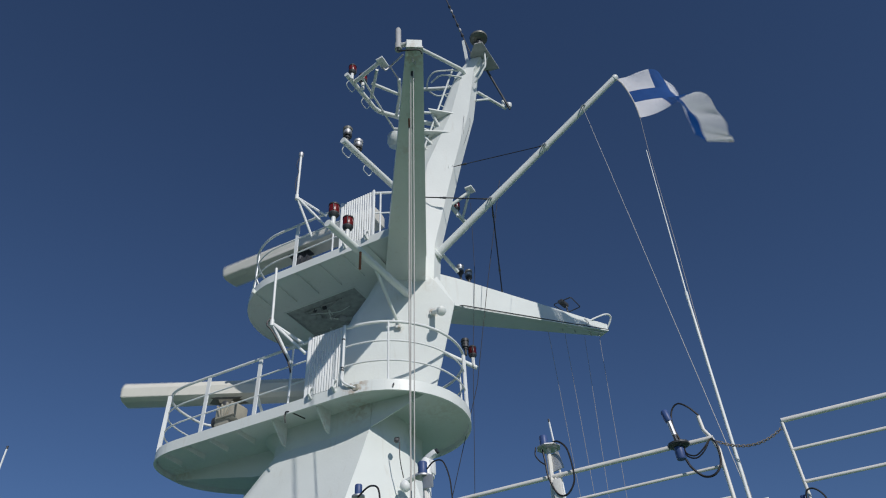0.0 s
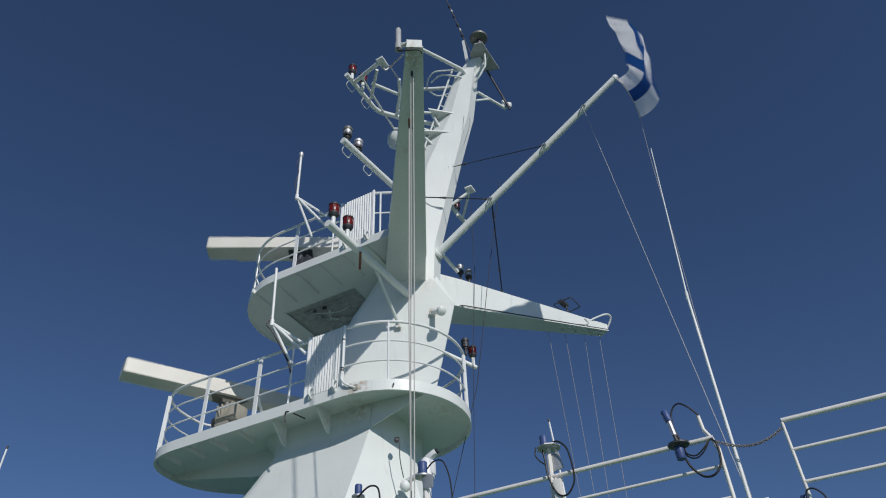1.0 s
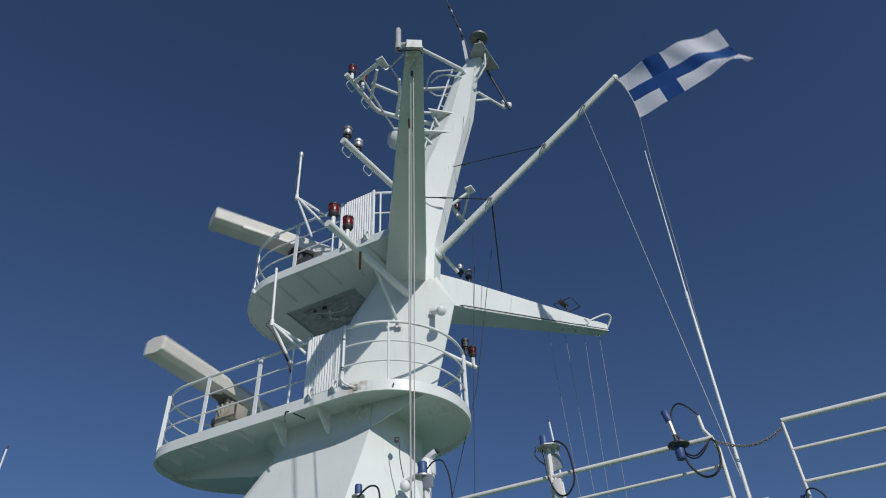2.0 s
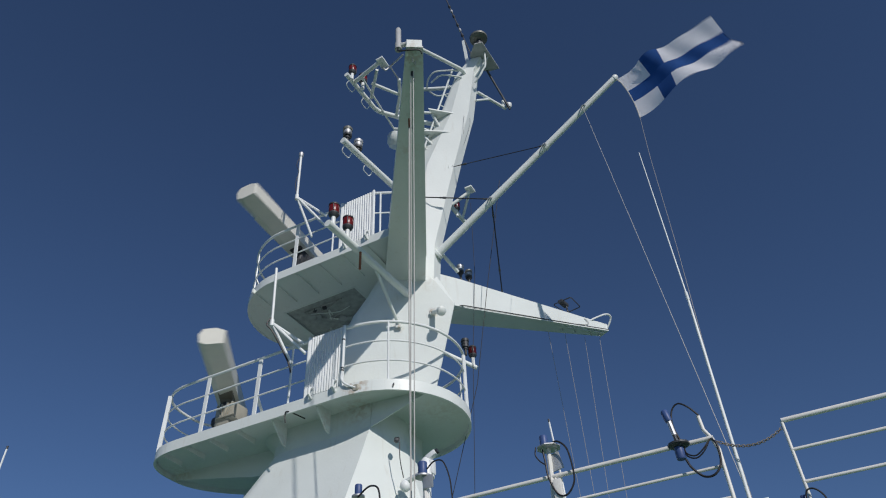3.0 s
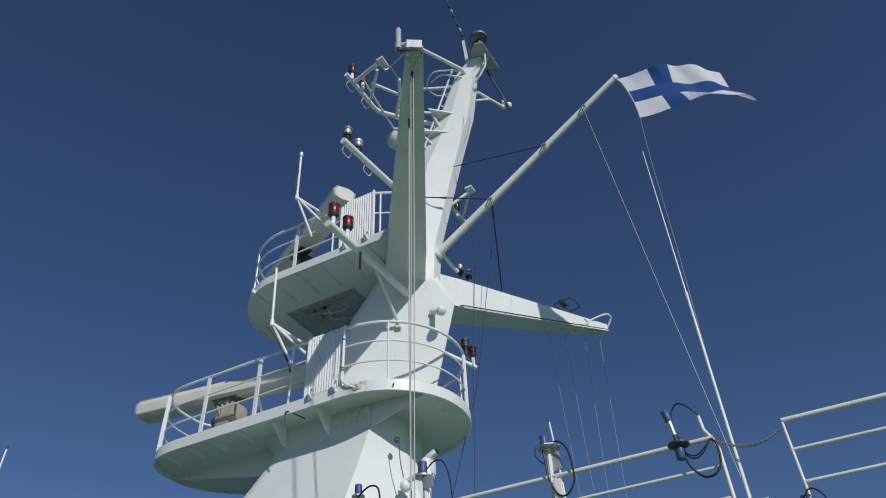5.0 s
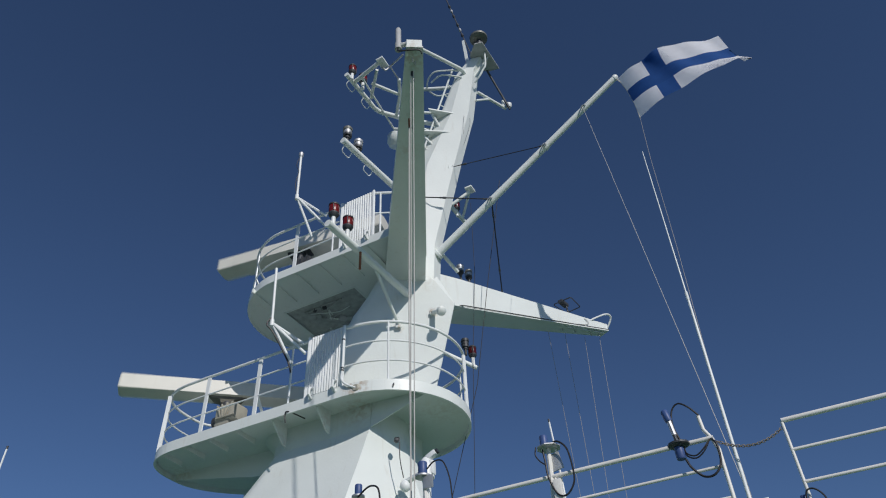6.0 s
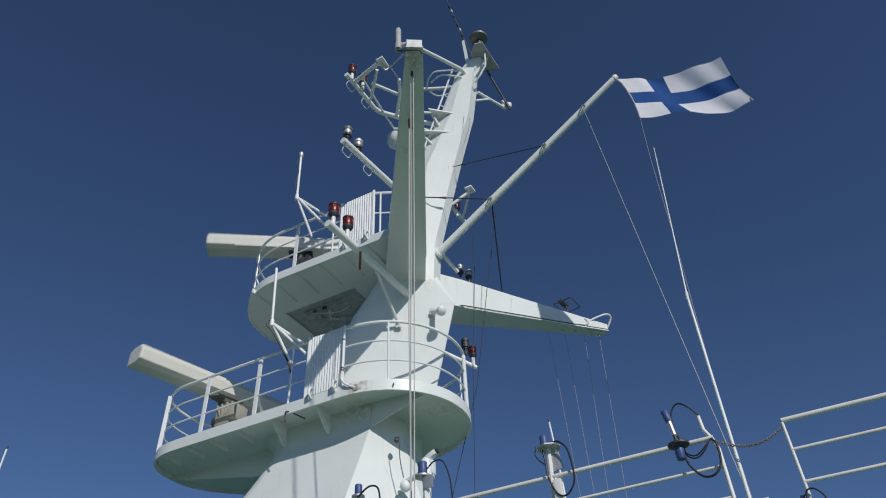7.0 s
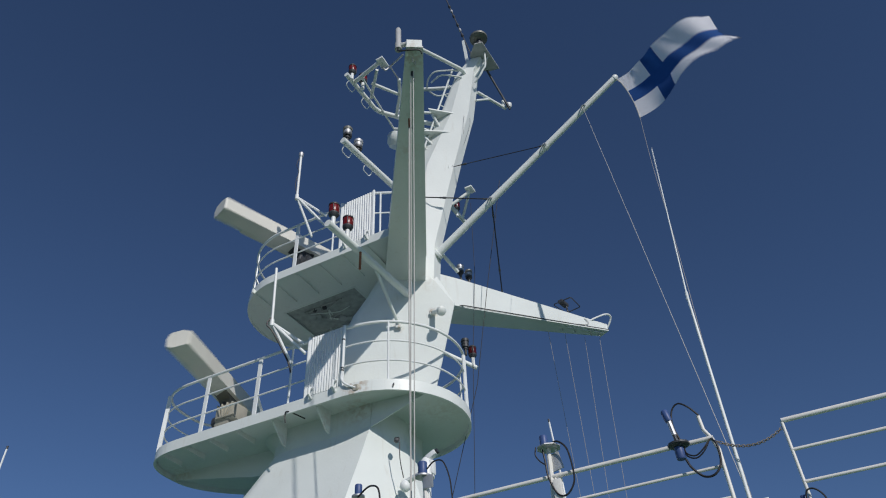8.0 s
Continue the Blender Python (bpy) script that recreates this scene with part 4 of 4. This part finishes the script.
part("upper_puck", lathe(bmesh.new(), (-4.8, FY + .05, 4.19), (.2, 0, 1), [(0, .026), (.01, .03), (.09, .03), (.1, .024)]), BLUE, g2, "dark blue plastic cylinder")
part("cable", T(smooth([(-4.85, FY + .05, 3.86), (-4.88, FY + .06, 3.78), (-4.95, FY + .06, 3.7), (-5.03, FY + .06, 3.7), (-5.09, FY + .05, 3.78), (-5.1, FY + .05, 3.92), (-5.07, FY + .04, 3.98)]), .009, 8), BLACK, g2)
for d in (0, .02):
    part("cable", T(smooth([(-4.86, FY + .05, 3.96 - d), (-4.87, FY + .06, 3.9 - d), (-4.93, FY + .06, 3.87 - d), (-5.0, FY + .06, 3.91 - d), (-5.06, FY + .04, 3.98)]), .006, 6), BLACK, g2)
part("cable", T(smooth([(-4.85, FY + .05, 4.0), (-4.82, FY + .05, 4.15), (-4.84, FY + .05, 4.27), (-4.9, FY + .05, 4.32), (-4.97, FY + .05, 4.27), (-5.03, FY + .03, 4.19)]), .007, 8), BLACK, g2)
g3 = aerial((-1.83, FY, 4.27), "blue cylinder aerial on a steel plate above the fence", s=.62)
part("stem", T([(-1.83, FY, 4.26), (-1.83, FY, 3.7)], .024, 8), CREAM, g3)
part("cable", T(smooth([(-1.86, FY + .05, 4.24), (-1.98, FY + .05, 4.31), (-2.08, FY + .05, 4.27), (-2.1, FY + .05, 4.1), (-2.06, FY + .05, 3.9)]), .009, 8), BLACK, g3)
g4 = aerial((-2.53, FY, 4.30), "blue cylinder aerial on a steel plate beside the mast", s=.75)
part("stem", T([(-2.55, FY, 4.3), (-2.58, FY, 3.7)], .026, 8), CREAM, g4)
bm = bmesh.new()
box(bm, (-2.6, FY + .03, 4.22), (.1, .012, .12), None, .003)
part("bracket", bm, STEEL, g4)
part("cable", T(smooth([(-2.6, FY + .05, 4.33), (-2.68, FY + .06, 4.38), (-2.77, FY + .06, 4.36), (-2.83, FY + .06, 4.2), (-2.85, FY + .06, 4.0)]), .007, 8), BLACK, g4)
g5 = aerial((-5.55, FY, 3.37), "blue cylinder aerial low on the fence", s=.4)
part("stem", T([(-5.55, FY, 3.37), (-5.58, FY, 3.2)], .015, 8), CREAM, g5)
part("cable", T(smooth([(-5.56, FY + .03, 3.37), (-5.58, FY + .04, 3.45), (-5.63, FY + .04, 3.46), (-5.68, FY + .04, 3.4), (-5.7, FY + .04, 3.28)]), .006, 8), BLACK, g5)
rg = thing("rail_ring", (-5.3, FY, DECK_Z), "white bent steel ring behind the railing gap", "ring")
part("ring", T([(-5.29, FY, DECK_Z), (-5.29, FY, 3.45), (-5.3, FY, 3.47), (-5.32, FY, 3.47), (-5.33, FY, 3.45), (-5.33, FY, DECK_Z)], .01, 6), RAILW, rg)
# closed-circuit camera on a pan head beside the mast
cc = thing("surveillance_camera", (-2.6, FY - .15, 4.3), "white surveillance camera on a pan head beside the mast", "camera")
part("pan_head", lathe(bmesh.new(), (-2.5, 3.4, 4.33), (0, 0, 1), [(0, .075), (.1, .075), (.16, .06), (.2, .03)]), RAILW, cc)
bm = bmesh.new()
box(bm, (-2.56, 3.4, 4.42), (.05, .08, .14), None, .02)
part("tilt_arm", bm, RAILW, cc)
m = Matrix.Rotation(radians(25), 3, "Y")
bm = bmesh.new()
box(bm, (-2.56, 3.4, 4.54), (.11, .065, .055), m, .015)
part("housing", bm, RAILW, cc)
part("mount_pole", T([(-2.5, 3.4, DECK_Z), (-2.5, 3.4, 4.34)], .04, 10), RAILW, cc)
part("lens", lathe(bmesh.new(), (-2.61, 3.4, 4.565), (-.9, 0, .4), [(0, .026), (.02, .026), (.02, .02)], 14), DARK, cc)
# lamp and box on the pedestal
pl = thing("bulkhead_lamp", (-.6, .55, 5.72), "white round bulkhead lamp on a bracket at the pedestal", "light")
part("globe", lathe(bmesh.new(), (-.62, .55, 5.57), (0, .2, 1), [(0, .03), (.02, .06), (.075, .078), (.13, .06), (.155, .03)]), RAILW, pl)
part("bracket", beam(bmesh.new(), (-.55, .5, 5.72), (-.95, .6, 5.77), .08, .04), RAILW, pl)
part("socket", lathe(bmesh.new(), (-.5, .6, 6.35), (-.6, .8, 0), [(0, .038), (.05, .038), (.06, .025)]), DARK, pl)
part("cable", T(smooth([(-.55, .68, 6.35), (-.62, .72, 6.3), (-.62, .7, 6.0), (-.64, .64, 5.74)]), .007, 6), BLACK, pl)
# far whip at the edge of the view
fw = thing("whip_aerial", (10.3, 0, 8.0), "thin white whip aerial forward of the mast", "aerial")
part("rod", T([(10.3, 0, DECK_Z), (10.15, 0, 9.19)], .03, 6, r_end=.02), RAILW, fw)
part("tip", T([(10.15, 0, 9.19), (10.148, 0, 9.26)], .024, 6), DARK, fw)

# whip aerial at the railing gap, which sways
wh = thing("whip_aerial", (-5.2, 3.45, DECK_Z), "long white whip aerial standing at the railing gap", "aerial")
part("socket", lathe(bmesh.new(), (-5.195, 3.45, DECK_Z), (0, 0, 1), [(0, .03), (.3, .03), (.3, .022), (.51, .022)]), DARK, wh)
part("lower_rod", T([(-5.195, 3.45, 3.4), (-5.22, 3.45, 5.35)], .015, 10, r_end=.011), RAILW, wh)
bm = T([(0, 0, 0), (0, 0, 1.9)], .007, 8, r_end=.004)
lathe(bm, (0, 0, -.04), (0, 0, 1), [(0, .013), (.08, .013), (.1, .007)], 10)
me = bpy.data.meshes.new("upper_rod")
bm.to_mesh(me)
bm.free()
me.materials.append(RAILW)
tip_rod = new("upper_rod", me)
tip_rod.parent = wh
tip_rod.location = (-.02, 0, 5.35 - DECK_Z)


# ---- what moves ----
def motions():
    # radars turn clockwise seen from above, a little unevenly in the wind: seconds and by how much they run ahead
    low_gusts = [(0.0, -.02), (0.2, -.015), (0.4, .005), (0.5, .02), (0.7, -.01), (1.0, -.008), (1.5, -.004), (3.0, .004), (3.5, .01), (4.0, -.024), (4.5, .008), (6.0, -.004), (7.0, -.015), (8.0, .004)]
    up_gusts = [(0.0, -.015), (0.2, -.015), (0.5, .01), (0.7, -.015), (1.0, -.008), (1.5, .012), (3.0, -.008), (3.5, .008), (4.0, -.004), (4.5, .035), (5.2, .01), (6.0, -.008), (7.0, .024), (8.0, -.012)]
    for sc, period, phase, h, gusts in ((scan_low, 1.2209, 0.447, 8.65 - ZL + .02, low_gusts), (scan_up, 1.2114, -0.031, 11.68 - ZU + .02, up_gusts)):
        rows = []
        for k in range(81):
            t = 0.1 * k
            ahead = float(np.interp(t, [g[0] for g in gusts], [g[1] for g in gusts]))
            rows.append((t, pose(0, 0, h, rz=math.degrees(phase) - 180 * (t + ahead) / period)))
        walk(sc, rows)
    # whip: lean along the ship, in degrees
    lean = [(0.0, 2.0), (0.3, 1.8), (0.5, -1.8), (0.8, 1.1), (1.1, 4.3), (1.3, 5.0), (1.5, 4.4), (2.0, 1.5), (2.4, .5), (2.8, 1.4), (3.0, -.4), (3.4, 1.3), (3.8, 2.6), (4.2, 2.2),
            (4.6, 1.9), (5.2, .5), (5.8, 3.0), (6.0, .7), (6.2, .8), (6.5, 3.5), (6.8, 5.8), (7.0, 4.4), (7.2, 0), (7.4, -4.5), (7.5, -4.8), (7.6, -4), (7.8, 0), (8.0, 3.7)]
    walk(tip_rod, [(t, pose(-.02, 0, 5.35 - DECK_Z, ry=-a)) for t, a in lean])
    # ensign: heading of the cloth at 0, 0.3, 0.6 and 1 of its length; 0 is aft, 90 to port
    waves = [(0.0, -12, -20, -88, -90), (0.1, -15, -8, -55, -98), (0.2, 8, 8, -10, -60), (0.3, 35, 28, 12, -20), (0.4, 58, 26, 30, 38), (0.5, 76, 14, 0, 60), (0.6, 68, 34, 12, 55),
             (0.7, 66, 55, 15, -10), (0.8, 72, 66, 45, -5), (0.9, 45, 85, 60, 70), (1.0, 10, 70, 104, 85), (1.1, -10, 25, 66, 85), (1.2, -10, 5, 75, 25), (1.3, -8, 5, 22, 22),
             (1.5, 2, 24, 12, 10), (1.7, -12, -10, -20, -30), (2.0, 10, 15, 5, -10), (2.3, 15, 30, 45, 50), (2.6, -10, 0, 15, 20), (2.8, -10, -3, 10, 15),
             (3.0, 12, 28, 12, 5), (3.1, -4, 24, 40, 50), (3.2, -16, -4, 56, 70), (3.3, -26, -25, 10, 10), (3.4, -30, -38, -45, -40), (3.5, -18, -16, -40, -120),
             (3.6, -8, -8, -30, -50), (3.7, 0, 8, -5, -30), (3.8, 10, 14, 10, -10), (3.9, 6, 24, 50, 20), (4.0, -8, 28, 80, 5), (4.2, 2, 8, 8, -4), (4.4, 10, 28, 15, 0), (4.5, 22, 26, 20, -35),
             (4.7, 30, 40, 40, -10), (5.0, -10, -12, -25, -40), (5.3, 10, 22, 34, 40), (5.6, -5, 5, 5, 0), (5.8, -12, 15, 25, -4), (6.0, 34, 12, -2, -16),
             (6.2, 24, 28, 45, 70), (6.3, 2, 22, 40, 52), (6.5, 2, 12, 12, 0), (6.8, -14, -10, -20, -25), (7.0, -26, -28, -15, 30), (7.2, -10, -10, -5, -10), (7.3, 0, -5, 10, 0),
             (7.5, 10, 8, -15, -78), (7.6, 6, 10, 0, -30), (7.8, -8, -4, 5, -4), (8.0, 12, 30, 38, -16)]
    times = [round(.1 * k, 1) for k in range(81)]
    head = [[float(np.interp(t, [w[0] for w in waves], [w[j] for w in waves])) for j in (1, 2, 3, 4)] for t in times]
    # fold of the upper and the lower band towards the fly
    folds = [(0.0, 20, 45), (0.1, 10, 30), (0.2, 6, 12), (0.3, 15, 15), (0.4, 8, 12), (0.5, -25, 12), (0.6, -15, 8), (0.7, 5, 5), (0.8, 45, 35), (0.9, 45, 45),
             (1.0, 20, 25), (1.1, 20, 30), (1.3, 10, 20), (1.5, 8, 18), (2.2, 15, 15), (3.0, 8, 15), (3.2, 5, 20), (3.4, 0, 5), (3.5, 5, 30), (3.7, 5, 8), (4.0, 22, 34),
             (4.2, 5, 12), (4.5, 15, 24), (4.7, 20, 28), (5.3, 10, 15), (5.8, 10, 16), (6.0, 8, 15), (6.3, 20, 30), (6.5, 12, 22), (7.0, 3, 15), (7.3, 6, 10), (7.5, 5, 10), (8.0, 12, 18)]
    fold = [[float(np.interp(t, [w[0] for w in folds], [w[j] for w in folds])) for j in (1, 2)] for t in times]
    along = Vector((1, 0, -SAG)).normalized()
    rows = [[[], [], []] for _ in STRIPS]
    for t, headings, (upper, lower) in zip(times, head, fold):
        # each strip turns about the line that it shares with the one before
        turn = []
        for i in range(FN):
            u = (i + .5) / FN
            n = 0 if u < .3 else 1 if u < .6 else 2
            e = (u - (0, .3, .6)[n]) / (.3, .3, .4)[n]
            bend = headings[n] + (headings[n + 1] - headings[n]) * e * e * (3 - 2 * e)
            turn.append(radians(bend - 3 + 11 * min(1, 2 * u) * math.sin(12 * u - 9 * t) + 16 * u * math.sin(21 * u - 13 * t + 1)))
        m = Matrix((AFT, AFT.cross(LUFF), -LUFF)).transposed().to_4x4()
        was = 0
        for i in range(FN):
            h = hinge(i, 1) - hinge(i, 0)
            m = m @ Matrix.Rotation(turn[i] - was, 4, h.normalized())
            was = turn[i]
            u = (i + .5) / FN
            e = min(1, max(0, (u - .06) / .42))
            e = e * e * (3 - 2 * e)
            for band, v, angle in ((0, 4 / 11, upper + 5 * math.sin(9 * u - 7 * t)), (1, 0, 0), (2, 7 / 11, -lower + 7 * math.sin(8 * u - 8 * t + 2))):
                pivot = Matrix.Translation(hinge(i, v) - hinge(i, 0))
                rows[i][band].append((t, m @ pivot @ Matrix.Rotation(radians(angle * e), 4, along) @ pivot.inverted()))
            m = m @ Matrix.Translation(hinge(i + 1, 0) - hinge(i, 0))
    for made, keyed in zip(STRIPS, rows):
        for ob, r in zip(made, keyed):
            walk(ob, r)


motions()
